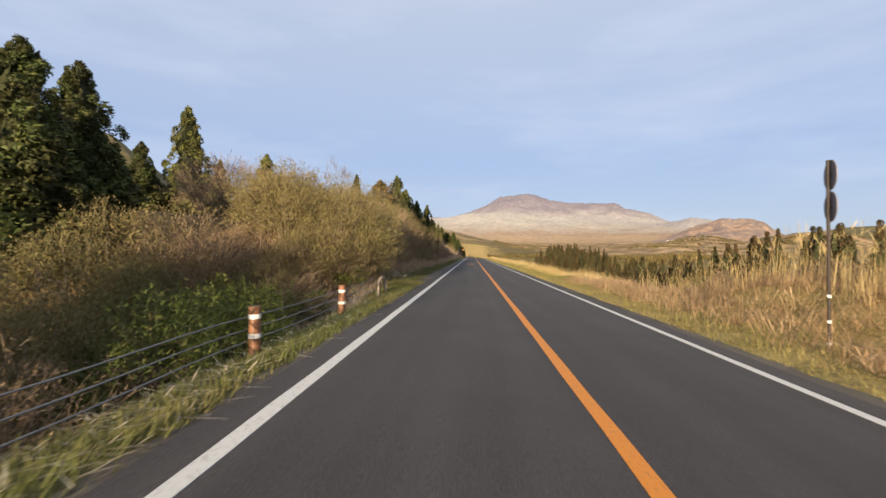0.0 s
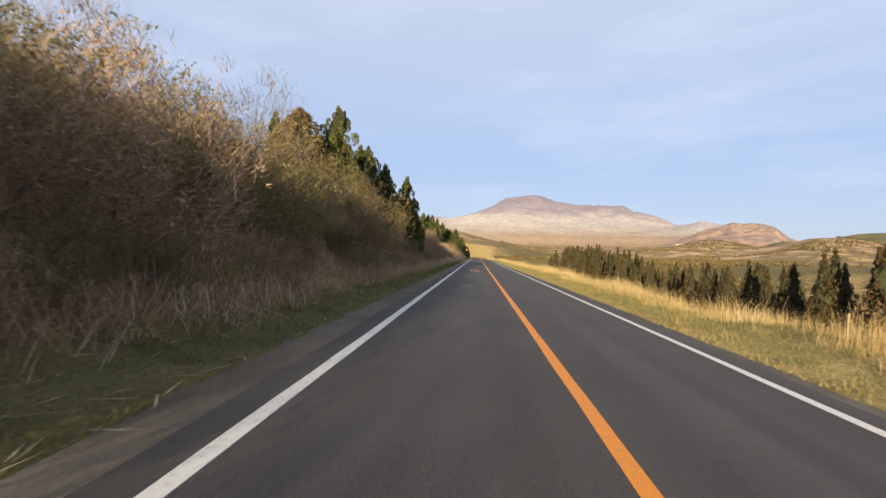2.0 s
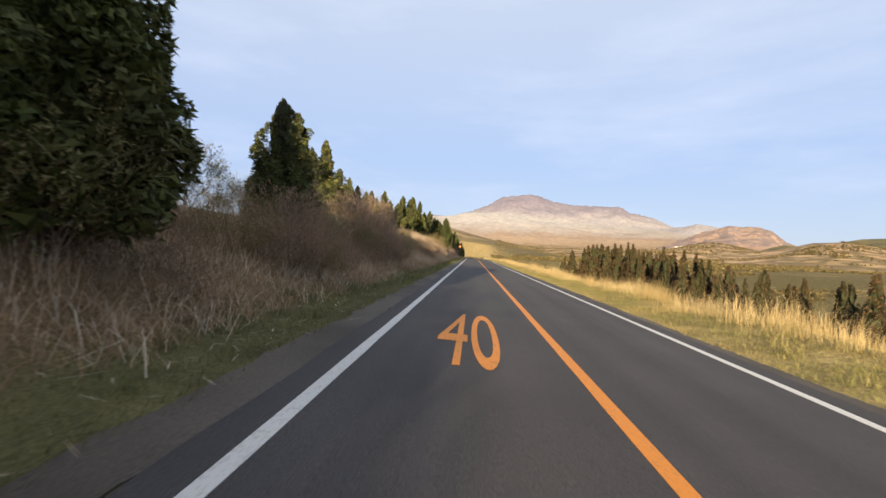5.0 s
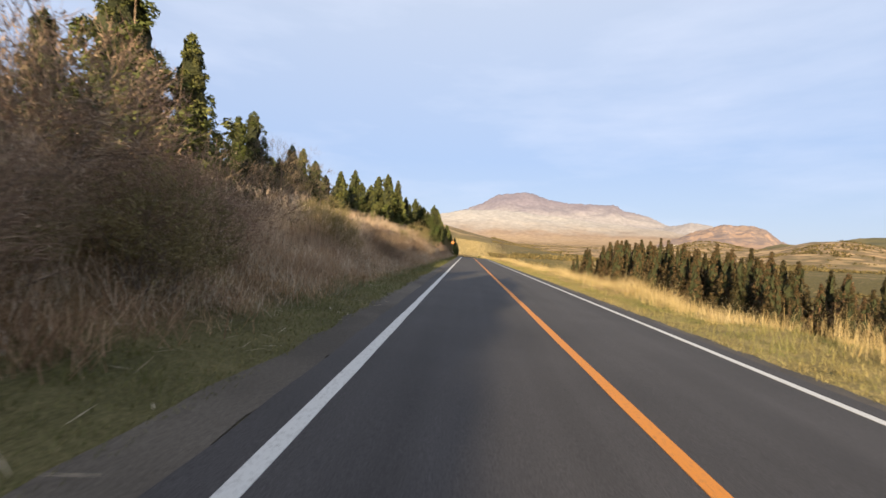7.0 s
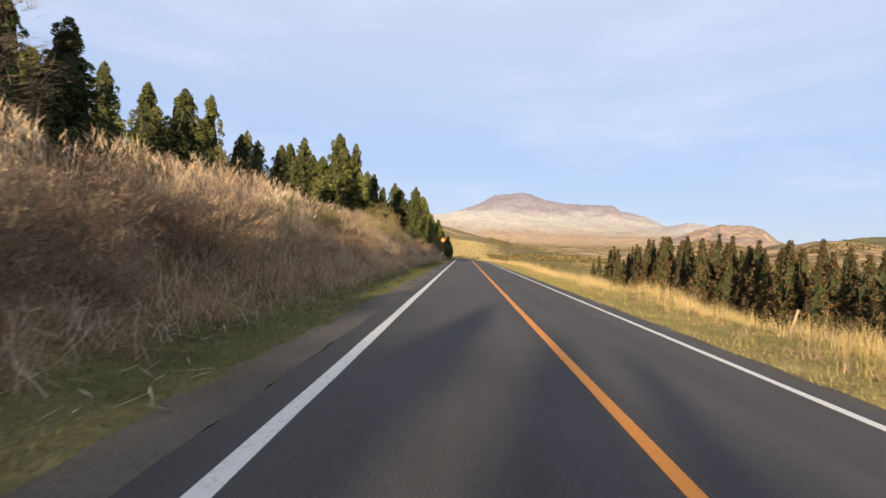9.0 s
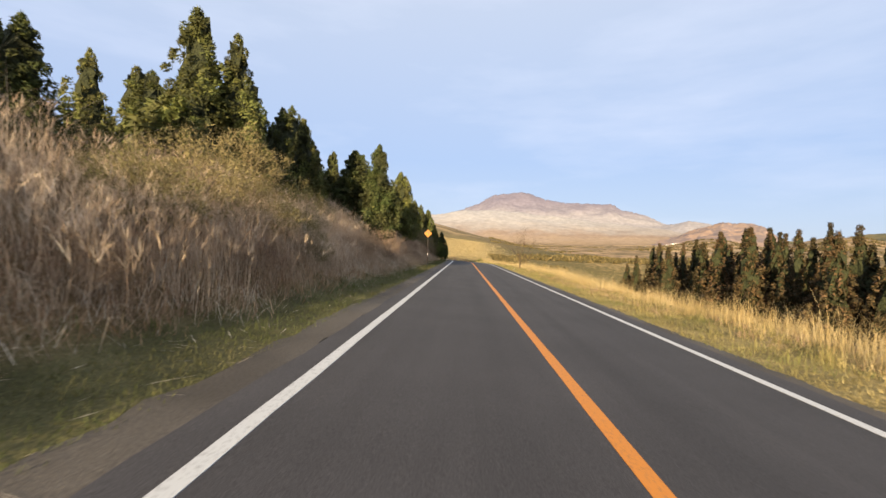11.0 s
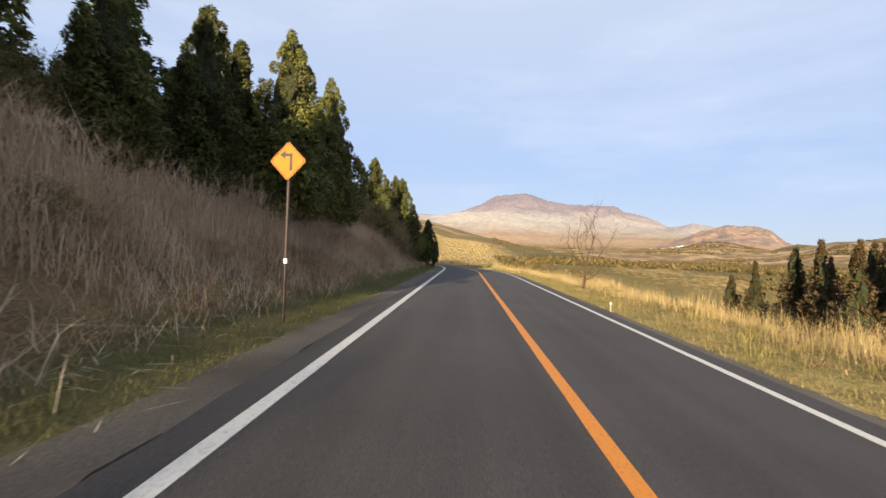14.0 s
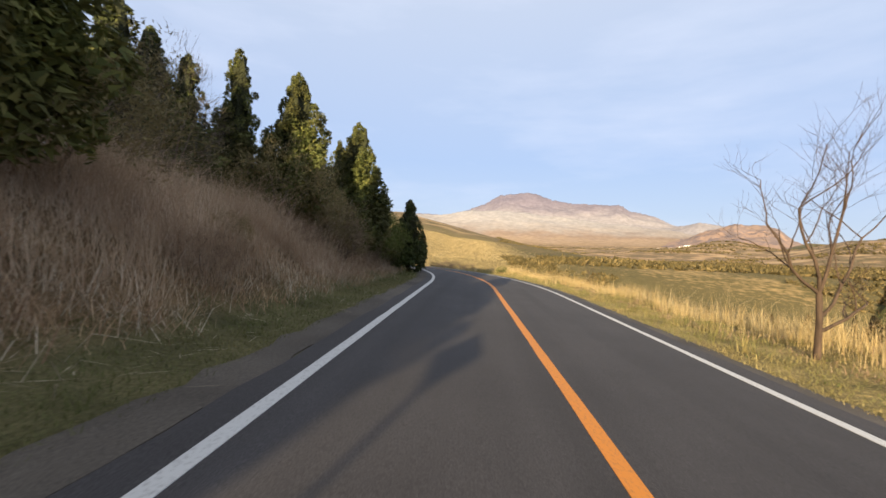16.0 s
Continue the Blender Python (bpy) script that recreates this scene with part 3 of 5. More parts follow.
def curved(p0, p1, rnd, bend=0.15, n=5):
    t = np.linspace(0, 1, n)[:, None]
    ln = np.linalg.norm(p1 - p0)
    off = (rnd.rand(3) - 0.5) * bend * 2 * ln
    return p0 + (p1 - p0) * t + off * np.sin(t * np.pi) * 0.6 + np.array([0, 0, 0.08 * ln]) * np.sin(t * np.pi)


def make_shrub(name, seed, height, radius, mat, clumps=230, leafy=20, leaf=0.062, twigs=6, stems=6, core=0.0):
    """A many-stemmed shrub: stems to the shell of an uneven dome, rounded clumps of buds or leaves and fine twigs at their ends."""
    rnd = np.random.RandomState(seed)
    lump = rnd.rand(3, 3) * 6
    dirs = rnd.randn(clumps, 3)
    dirs[:, 2] = np.abs(dirs[:, 2]) * 0.95 - 0.42
    dirs = unit(dirs)

    def bump(d):
        return 1 + 0.22 * np.sin(d @ (lump[0] * 0.9) + 1) + 0.16 * np.sin(d @ (lump[1] * 1.6))
    rad = (0.55 + 0.45 * rnd.rand(clumps) ** 0.5) * bump(dirs)
    P = dirs * rad[:, None] * np.array([radius, radius, height * 0.58]) + np.array([0, 0, height * 0.40])
    chunks = []
    for k in range(twigs):
        ax = unit(dirs * 0.8 + (rnd.rand(clumps, 3) - 0.5) * 1.5 + np.array([0, 0, 0.55]))
        ln = (0.22 + 0.5 * rnd.rand(clumps) ** 2) * (0.6 + 0.12 * height)
        sd = unit(np.cross(ax, rnd.rand(clumps, 3) - 0.5))
        chunks.append(leaves(P + rnd.randn(clumps, 3) * 0.14 - ax * (0.25 * ln)[:, None], ax, sd, ln, np.full(clumps, 0.015), True))
    m = clumps * leafy
    nrm = unit(rnd.randn(m, 3) + np.repeat(dirs, leafy, 0) * 0.8 + np.array([0, 0, 0.3]))
    size = (0.24 + 0.13 * rnd.rand(clumps)).repeat(leafy) * (0.7 + 0.1 * height)
    C = np.repeat(P, leafy, 0) + nrm * (size * (0.55 + 0.6 * rnd.rand(m)))[:, None]
    face = unit(nrm + rnd.randn(m, 3) * 0.5)
    ax = np.repeat(dirs, leafy, 0) * 0.4 + rnd.randn(m, 3) * 0.8 + np.array([0, 0, 0.5])
    ax = unit(ax - 0.7 * face * (ax * face).sum(1, keepdims=True))
    chunks.append(leaves(C, ax, unit(np.cross(face, ax)), leaf * (0.8 + 1.3 * rnd.rand(m)), leaf * (0.35 + 0.35 * rnd.rand(m)), True))
    cv, cf = join_np(chunks)
    shrub = new(name)
    put("crown", mesh_np(name + "_crown", cv, cf, mat), shrub)
    # added dome inside the shrub, coloured as the shade between its twigs
    if core:
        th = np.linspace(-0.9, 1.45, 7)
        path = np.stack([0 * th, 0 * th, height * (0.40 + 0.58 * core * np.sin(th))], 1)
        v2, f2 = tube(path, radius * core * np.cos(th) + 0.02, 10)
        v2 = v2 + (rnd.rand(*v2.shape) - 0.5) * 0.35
        put("shade_hull", mesh_np(name + "_shade_hull", v2, f2, M_SHRUB_CORE, False), shrub)
    for i in range(stems):
        a = rnd.rand() * 6.28
        p0 = np.array([math.cos(a) * 0.12, math.sin(a) * 0.12, -0.4])
        p1 = P[rnd.randint(clumps)] * np.array([0.9, 0.9, 1.0])
        pth = curved(p0, p1, rnd)
        ch = [tube(pth, np.linspace(0.022 + 0.006 * height, 0.006, 5), 4)]
        for _ in range(3):
            q0 = pth[2 + rnd.randint(2)]
            q1 = q0 + (P[rnd.randint(clumps)] - q0) * 0.6
            ch.append(tube(curved(q0, q1, rnd, n=4), np.linspace(0.013, 0.004, 4), 3))
        tv, tf = join_np(ch)
        put("stem", mesh_np(name + "_stem", tv, tf, M_GREYBARK), shrub)
    return shrub


placer = random.Random(11)


def plant(src_list, x, y, scale, wide=1.0, sink=0.1):
    """A copy of one of the grown plants, standing on the ground."""
    src = placer.choice(src_list)
    m = Matrix.Translation((x, y, gz(x, y) - sink)) @ Matrix.Rotation(placer.uniform(0, 6.28), 4, "Z")
    ob = copy_thing(src, m)
    ob.scale = (scale * wide, scale * wide, scale)
    return ob


STORE = []          # the grown originals; each is also planted once


def grown(ob, label, category, group):
    tagged(ob, label, category, group)
    STORE.append(ob)
    return ob


CED_H = 10.0
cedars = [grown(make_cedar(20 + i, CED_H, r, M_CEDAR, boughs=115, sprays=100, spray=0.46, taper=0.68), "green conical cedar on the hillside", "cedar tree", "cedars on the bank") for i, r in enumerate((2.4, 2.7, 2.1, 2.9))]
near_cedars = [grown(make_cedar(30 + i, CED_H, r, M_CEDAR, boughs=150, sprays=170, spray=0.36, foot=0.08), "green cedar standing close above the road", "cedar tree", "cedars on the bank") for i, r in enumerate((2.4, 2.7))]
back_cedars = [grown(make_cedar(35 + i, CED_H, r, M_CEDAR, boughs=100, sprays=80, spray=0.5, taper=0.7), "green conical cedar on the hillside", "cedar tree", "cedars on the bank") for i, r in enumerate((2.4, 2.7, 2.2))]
low_cedars = [grown(make_cedar(40 + i, CED_H, r, M_CEDAR_BROWN, boughs=76, sprays=38, spray=0.66, foot=0.22, taper=0.9), "dark olive cedar in the plantation below the road", "cedar tree", "cedars of the plantation") for i, r in enumerate((1.9, 2.2, 1.65))]

# tops of the cedars on the bank: x, y, height of the tip
BANK_CEDARS = [(-20.4, 28.7, 11.1), (-16.1, 31.2, 8.5), (-21, 33.5, 8.6), (-18, 38, 8.4), (-9.6, 48.8, 9.9), (-11.6, 51.4, 9.0), (-9.8, 56.9, 9.5),
    (-9.6, 53.8, 8.8), (-8.3, 56.4, 8.0), (-14, 59.9, 10.2), (-10, 65.2, 8.8), (-7.6, 62.4, 8.1), (-15, 91, 8.2), (-12.3, 84.6, 7.9), (-13.2, 83.3, 8.1), (-17.2, 101.5, 12.4), (-19.5, 99.5, 14.5), (-19, 112.2, 11.5), (-18, 115, 8.6),
    (-20, 118, 9.2), (-18, 117.5, 10.2), (-20, 124.8, 10.3), (-19, 126.6, 10.6), (-23.3, 132.9, 12.3), (-22, 139.3, 11.1), (-22, 147.9, 12.2), (-24.4, 153.5, 12.9), (-20, 152.2, 12.1),
    (-18, 155.9, 12.6), (-14, 148.4, 8.4), (-12, 149.6, 9.6), (-14, 155, 10.9), (-16, 162.8, 11.3), (-10.4, 156.5, 9.2), (-8.1, 167.4, 9.4), (-12.9, 169.9, 11.6), (-10, 167.2, 9.0),
    (-8.5, 169, 9.6), (-8.5, 173.6, 10.0), (-12, 176, 9.6), (-14, 182.7, 10.0), (-14, 184.5, 9.7), (-13, 185.3, 9.1), (-11, 185.6, 9.4), (-8.8, 186.5, 8.8), (-7.1, 190.3, 7.8), (-9.5, 195, 8.0),
    (-9.5, 160.5, 7.6), (-11, 162.5, 9.0), (-12.5, 158, 9.4), (-9.2, 163.6, 8.2),
    (-15.5, 129, 8.2), (-17, 136, 9.2), (-16, 143, 9.6), (-18.5, 144.5, 10.6), (-12, 141.2, 10.9), (-13.3, 140.2, 11.6), (-20, 130, 9.8), (-12.2, 145.5, 8.2), (-13.8, 144.2, 11.2), (-17.2, 152.6, 13.2), (-17.5, 148.4, 11.2), (-16.4, 156.6, 12.5), (-21.4, 152.9, 14.2), (-13.5, 155.7, 9.2), (-16.5, 158.8, 13.3),
    # last three: unseen cedars behind the start, added to shade bank and gully
    (-17.5, -24, 9.6), (-16.5, -32, 9.0), (-18, -38, 8.6)]
for x, y, top in BANK_CEDARS:
    h = top - gz(x, y) + 0.1
    plant(near_cedars if x > -9.9 else back_cedars if x < -15 or y < 0 else cedars, x, y, 1.06 * h / CED_H, placer.uniform(0.95, 1.05) if x > -9.9 else placer.uniform(1.15, 1.4) if x < -15 else placer.uniform(1.0, 1.2))

M_CEDAR_RUST = foliage("rusty_cedar_foliage", [(0.0, (0.06, 0.045, 0.014)), (0.5, (0.12, 0.085, 0.022)), (1.0, (0.19, 0.125, 0.035))], trans=0.2)
# the shade on these cedars is put into their foliage colour
dark_cedar = make_cedar(52, CED_H, 2.3, M_CEDAR_DEEP, boughs=150, sprays=160, spray=0.38, foot=0.14)
tagged(dark_cedar, "cedar with a bare lower trunk on the bank, shade painted into its foliage", "cedar tree", "dark cedars on the bank")
dark_twin = copy_thing(dark_cedar, Matrix.Translation((-9.5, 153.4, gz(-9.5, 153.4) - 0.1)) @ Matrix.Rotation(2.1, 4, "Z"))
dark_twin.scale = (0.95, 0.95, (8.95 - gz(-9.5, 153.4)) / CED_H)
dark_cedar.matrix_basis = Matrix.Translation((-7.6, 152.8, gz(-7.6, 152.8) - 0.1)) @ Matrix.Diagonal((0.72, 0.72, (9.3 - gz(-7.6, 152.8)) / CED_H, 1))

for x, y, top in [(-16, 13.5, 8.8), (-17, 16.7, 9.4), (-22, 26.5, 8.7)]:
    plant([dark_cedar], x, y, (top - gz(x, y)) / CED_H, 1.2)

rusty = make_cedar(47, 7.6, 2.7, M_CEDAR_RUST, boughs=150, sprays=70, spray=0.6)
rusty.location = (-10.9, 46.2, 9.4 - 7.6)
tagged(rusty, "cedar with rusty brown winter foliage", "cedar tree")

# plantation on the slope to the right
rr = random.Random(5)
for row in range(3):
    y = 50 + row * 1.7
    while y < 211:
        x = (34 - 0.055 * (y - 80)) + row * 4.2 + rr.uniform(-1.2, 1.2)
        top = float(np.interp(y, [50, 64, 73, 82, 90, 108, 116, 124, 132, 142, 164, 169, 178, 188, 194, 198, 201, 212], [4.8, 4.4, 3.2, 1.8, 0.8, 0.6, -0.6, 0.0, 2.0, 3.6, 4.1, 5.1, 5.0, 4.0, 3.0, 2.0, -2.2, -2.8])) + rr.uniform(-1.4, 0.6) + 0.3 * row
        plant(low_cedars, x, y, max(2.2 if y > 199 else 4.5, top - gz(x, y)) / CED_H, rr.uniform(0.85, 1.15))
        y += rr.uniform(2.2, 4.2) if y > 120 else rr.uniform(2.8, 5.4) if y > 86 else rr.uniform(3.4, 6.5)

shrubs = [grown(make_shrub("budding_shrub", 60 + i, 3.0, r, M_SHRUB), "olive-brown budding shrub on the roadside bank", "shrub", "shrubs on the bank") for i, r in enumerate((1.7, 1.9, 1.5))]
bare = [grown(make_shrub("bare_shrub", 70 + i, 3.0, r, M_SHRUB_BROWN, leafy=10, leaf=0.055, twigs=11), "leafless brown twiggy shrub on the roadside bank", "shrub", "bare shrubs on the bank") for i, r in enumerate((1.6, 1.8))]
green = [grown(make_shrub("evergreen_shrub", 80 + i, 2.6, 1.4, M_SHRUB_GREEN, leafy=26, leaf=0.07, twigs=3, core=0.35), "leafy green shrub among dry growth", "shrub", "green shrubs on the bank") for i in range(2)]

tall = [grown(make_shrub("tall_bare_shrub", 85 + i, 6.0, 1.9, M_TREEBUD, clumps=300, leafy=4, leaf=0.05, twigs=9, stems=8), "tall leafless many-stemmed tree on the bank", "tree", "bare trees on the bank") for i in range(2)]
for x, y, h in [(-7.6, 81, 2.4), (-8.2, 83.5, 2.8), (-7.4, 86, 2.3), (-8.0, 88.5, 2.5), (-8.3, 79, 2.8), (-9.0, 85.5, 3.2), (-7.4, 105.5, 1.6), (-8.2, 107.5, 1.6), (-7.1, 109.5, 1.7), (-8.0, 111.5, 1.7), (-6.9, 122, 1.7), (-7.6, 124, 2.0), (-7.3, 203, 2.2), (-6.7, 199.5, 1.9), (-7.0, 205.5, 2.3), (-6.7, 150.4, 1.9)]:
    plant(bare, x, y, h / 3.0, 1.15)
for x, y, h in [(-8.9, 175.4, 3.2), (-8.4, 184.2, 3.3), (-9.2, 173, 2.8), (-7.2, 187.5, 2.4), (-7.0, 193.5, 2.2), (-7.4, 197, 2.4), (-6.8, 201.5, 2.4), (-7.9, 131, 2.2), (-8.4, 134, 2.4), (-7.6, 137, 1.9), (-7.2, 133, 1.8), (-7.4, 129.3, 1.8), (-6.8, 135.2, 1.5), (-8.3, 96.5, 1.9), (-8.0, 98.3, 1.7), (-8.8, 100, 1.9), (-7.4, 97.5, 1.4)]:
    plant(shrubs, x, y, h / 3.0, 1.15)
for x, y, h in [(-10.2, 86, 3.2), (-15, 107.5, 5.6), (-14, 109.5, 4.8), (-10.6, 79, 3.4), (-8.6, 37, 5.0), (-10.2, 42, 5.4), (-8.2, 47.5, 4.4), (-12, 196, 5.0)]:
    plant(tall, x, y, h / 6.0, 1.25)
for _ in range(34):
    yy = placer.uniform(15, 74)
    plant(bare if placer.random() < 0.6 else shrubs, placer.uniform(-7.2, -6.1), yy, placer.uniform(0.8, 1.5) / 3.0, 1.2)
for x, y, h in [(10, 15.5, 1.3), (9, 13, 1.0), (11.2, 17, 1.5), (8.4, 17.5, 0.9), (12.5, 14.5, 1.4)]:
    plant(bare, x, y, h / 3.0, 1.2)
# tall narrow shrubs added out of view beside the start to block the sun
for x, y, top, w in [(-7.7, 0.6, 5.3, 0.42), (-11.4, 1.0, 5.0, 0.5), (-12.9, -1.5, 5.7, 0.55)]:
    plant(shrubs, x, y, (top - gz(x, y)) / 2.9, w)
for k in range(24):
    plant(bare if k % 6 else shrubs, placer.uniform(-7.7, -6.2), 113 + 3.7 * k + placer.uniform(-1, 1), placer.uniform(0.6, 1.1) / 3.0, 1.25)
rs = random.Random(3)
for y0, y1, s0, s1, count, lo, hi, kinds in [
        (4, 17, -9.0, -7.4, 8, 2.2, 3.2, "sbb"), (16, 27, -9.2, -6.9, 12, 2.0, 3.0, "ssb"), (2, 22, -14.0, -9.5, 15, 2.8, 3.9, "ssb"), (17, 46, -8.6, -6.7, 24, 2.4, 3.6, "ssb"), (18, 48, -12.5, -9, 16, 3.0, 4.0, "ssb"),
        (46, 76, -8.0, -7.0, 13, 1.4, 2.3, "sbb"), (76, 87, -9.5, -7.4, 5, 1.2, 2.0, "sbb"), (60, 87, -15, -10.5, 8, 1.5, 2.6, "sb"), (104, 111, -8.4, -6.4, 9, 1.0, 1.6, "bbb"), (112, 126, -9.5, -7.6, 4, 1.2, 1.8, "sbb"), (104, 130, -15, -11, 5, 1.5, 2.4, "sb"),
        (184, 204, -8.2, -6.6, 11, 1.5, 2.5, "ssb"), (76, 87, -7.4, -6.3, 10, 1.2, 2.0, "bbs"), (24, 60, -22, -13, 6, 2.2, 3.6, "sb"), (130, 200, -13, -10, 6, 1.6, 2.6, "sb")]:
    for _ in range(count):
        k = rs.choice(kinds)
        h = rs.uniform(lo, hi)
        plant(shrubs if k == "s" else bare, rs.uniform(s0, s1), rs.uniform(y0, y1), h / 3.0, 1.0)
for x, y, h in [(-7.2, 10.2, 3.0), (-7.8, 8.6, 3.2), (-7.9, 12.2, 3.2), (-7.0, 15.2, 1.7), (-6.6, 18.6, 1.3), (-8, 60, 1.8)]:
    plant(green, x, y, h / 2.6)

# the grown originals take their own places
for ob, (x, y, k) in zip(STORE, [(-26, 141, 1.1), (-25, 121, 1.0), (-15, 52, 0.8), (-26, 160, 1.1), (-9.0, 198, 0.8), (-8.9, 72.5, 0.55), (-27, 150, 1.0), (-26, 110, 1.0), (-28, 131, 1.0), (46, 100, 1.1), (45, 130, 1.1), (44, 160, 1.1),
                                 (-9.0, 33, 1.3), (-8.0, 52, 0.9), (-11, 70, 0.9), (-7.4, 28, 1.0), (-8.6, 88, 0.7), (-9.0, 44, 0.8), (-8.4, 12.0, 0.9), (-11.5, 34, 0.95), (-10.6, 181, 0.7)]):
    ob.matrix_basis = Matrix.Translation((x, y, gz(x, y) - 0.1)) @ Matrix.Diagonal((k, k, k, 1))


def fractal(x, y, k, octaves=5):
    out, a = 0 * x, 1.0
    for _ in range(octaves):
        out = out + a * wave(x, y, k)
        x, y, k, a = x * 0.8 - y * 0.6 + 31, x * 0.6 + y * 0.8 - 17, k * 1.93, a * 0.52
    return out


# ---- grasses ----
def grass_field(name, seed, count, y0, y1, s_of, hlo, hhi, wlo, whi, lean, droop, mat, label, clump=0.0, keep=None, short=False, grade=None, uneven=0.0):
    """A field of single blades on the ground; s_of draws the offset from the road, clump gathers them into tufts."""
    rnd = np.random.RandomState(seed)
    for word in ("_left", "_right", "_mound"):
        name = name.replace(word, "")
    if clump:
        nc = max(1, count // 22)
        cy, cs_ = y0 + (y1 - y0) * rnd.rand(nc), s_of(rnd, nc)
        pick = rnd.randint(nc, size=count)
        y, s = cy[pick] + rnd.randn(count) * clump, cs_[pick] + rnd.randn(count) * clump
        hk = (0.6 + 0.55 * rnd.rand(nc))[pick]
    else:
        y, s, hk = y0 + (y1 - y0) * rnd.rand(count), s_of(rnd, count), 1.0
    if keep is not None:
        ok = keep(s, y, rnd)
        y, s = y[ok], s[ok]
        hk = hk[ok] if clump else hk
    n = len(y)
    cx, cy2, a = centre(y)
    x, yy = cx + np.cos(a) * s, cy2 + np.sin(a) * s
    base = np.stack([x, yy, ground_z(x, yy) - 0.02], 1)
    h = (hlo + (hhi - hlo) * rnd.rand(n) ** 1.3) * hk
    if grade:
        h = h * np.interp(np.abs(s), *grade)
    if uneven:
        h = h * np.clip(1 + uneven * fractal(s * 1.6, y, 0.55, 4), 0.3, 1.25)
    w = wlo + (whi - wlo) * rnd.rand(n)
    if short:
        v, f = spikes(base, h, w, rnd.rand(n) * 6.28, lean * (0.2 + rnd.rand(n)))
    else:
        v, f = blades(base, h, w, rnd.rand(n) * 6.28, lean * (0.3 + rnd.rand(n)), droop * rnd.rand(n))
    return tagged(put(name, mesh_np(name, v, f, mat)), label, "grass", kind="stuff")


def plume_heads(name, seed, count, y0, y1, s0, s1, hlo, hhi, mat, label, keep=None):
    """Upright stems that end in feathery, slightly nodding plumes."""
    rnd = np.random.RandomState(seed)
    nc = max(1, count // 14)
    pick = rnd.randint(nc, size=count)
    y = (y0 + (y1 - y0) * rnd.rand(nc))[pick] + rnd.randn(count) * 0.4
    s = (s0 + (s1 - s0) * rnd.rand(nc))[pick] + rnd.randn(count) * 0.3
    if keep is not None:
        ok = keep(s, y, rnd)
        y, s = y[ok], s[ok]
    n = len(y)
    cx, cy, a = centre(y)
    x, yy = cx + np.cos(a) * s, cy + np.sin(a) * s
    base = np.stack([x, yy, ground_z(x, yy) - 0.02], 1)
    h = hlo + (hhi - hlo) * rnd.rand(n)
    yaw, lean = rnd.rand(n) * 6.28, 0.05 + 0.18 * rnd.rand(n)
    d = np.stack([np.cos(yaw) * lean, np.sin(yaw) * lean, np.ones(n)], 1)
    sd = np.stack([-np.sin(yaw), np.cos(yaw), 0 * yaw], 1)
    chunks = [leaves(base, unit(d), sd, h * 1.02, np.full(n, 0.008), True)]
    top = base + d * (h * 0.82)[:, None]
    for k in range(5):
        ax = unit(d + rnd.randn(n, 3) * 0.22 + np.stack([np.cos(yaw), np.sin(yaw), 0 * yaw], 1) * 0.12 * k)
        chunks.append(leaves(top + d * (0.02 * k), ax, unit(np.cross(ax, rnd.rand(n, 3) - 0.5)), (0.16 + 0.22 * rnd.rand(n)), np.full(n, 0.011)))
    v, f = join_np(chunks)
    tagged(put(name, mesh_np(name, v, f, mat)), label, "grass", kind="stuff")


def straw_litter(name, seed, count):
    """Pale dead straw lying on the shoulder and verge."""
    rnd = np.random.RandomState(seed)
    y = np.where(rnd.rand(count) < 0.5, -4 + 20 * rnd.rand(count), 210 * rnd.rand(count))
    s = np.where(y < 18, -3.5, -3.75) - 1.9 * rnd.rand(count) ** 0.8
    base = np.stack([s, y, ground_z(s, y) + 0.015 + 0.05 * rnd.rand(count)], 1)
    yaw = rnd.rand(count) * 6.28
    ax = np.stack([np.cos(yaw), np.sin(yaw), 0.15 * rnd.randn(count)], 1)
    v, f = leaves(base, unit(ax), unit(np.cross(ax, [0, 0, 1.0])), 0.15 + 0.4 * rnd.rand(count), np.full(count, 0.011))
    tagged(put(name, mesh_np(name, v, f, M_LITTER)), "pale dead straw lying on the verge", "straw", kind="stuff")


def between(a, b, power=1.0):
    return lambda rnd, n: a + (b - a) * rnd.rand(n) ** power


def off_road(s, y, rnd):
    return np.abs(s) > 3.75


grass_field("verge_grass_left", 1, 210000, -12, 212, between(-3.85, -5.9, 1.0), 0.03, 0.11, 0.008, 0.018, 1.2, 0, M_VERGE, "short green and straw verge grass", keep=off_road, short=True)
grass_field("verge_grass_left", 24, 26000, -12, 21, between(-3.46, -4.9, 1.0), 0.04, 0.17, 0.014, 0.03, 1.1, 0, M_VERGE, "rank green verge grass beside the guard fence", short=True)
grass_field("dry_grass_left", 2, 20000, 0, 212, between(-5.3, -7.2), 0.12, 0.5, 0.007, 0.014, 0.9, 0.9, M_STRAW, "tangled dry grass at the foot of the bank", clump=0.18, keep=off_road)
grass_field("pampas_grass_left", 3, 125000, 16, 210, between(-5.9, -10.8, 1.0), 0.35, 1.4, 0.006, 0.014, 0.8, 1.0, M_PALE, "tall dry pampas grass on the bank", clump=0.30, grade=((5.9, 7.0, 8.2), (0.5, 0.8, 1.05)), uneven=0.35, keep=lambda s, y, rnd: rnd.rand(len(y)) < np.interp(y, [16, 30, 50, 74, 88, 93, 102, 104, 111, 113, 205], [0.45, 0.6, 0.6, 0.5, 0.5, 1, 1, 0.4, 0.4, 1, 1]) * np.clip(1.0 + 0.5 * fractal(s * 1.7, y, 0.5, 3), 0.25, 1.0))
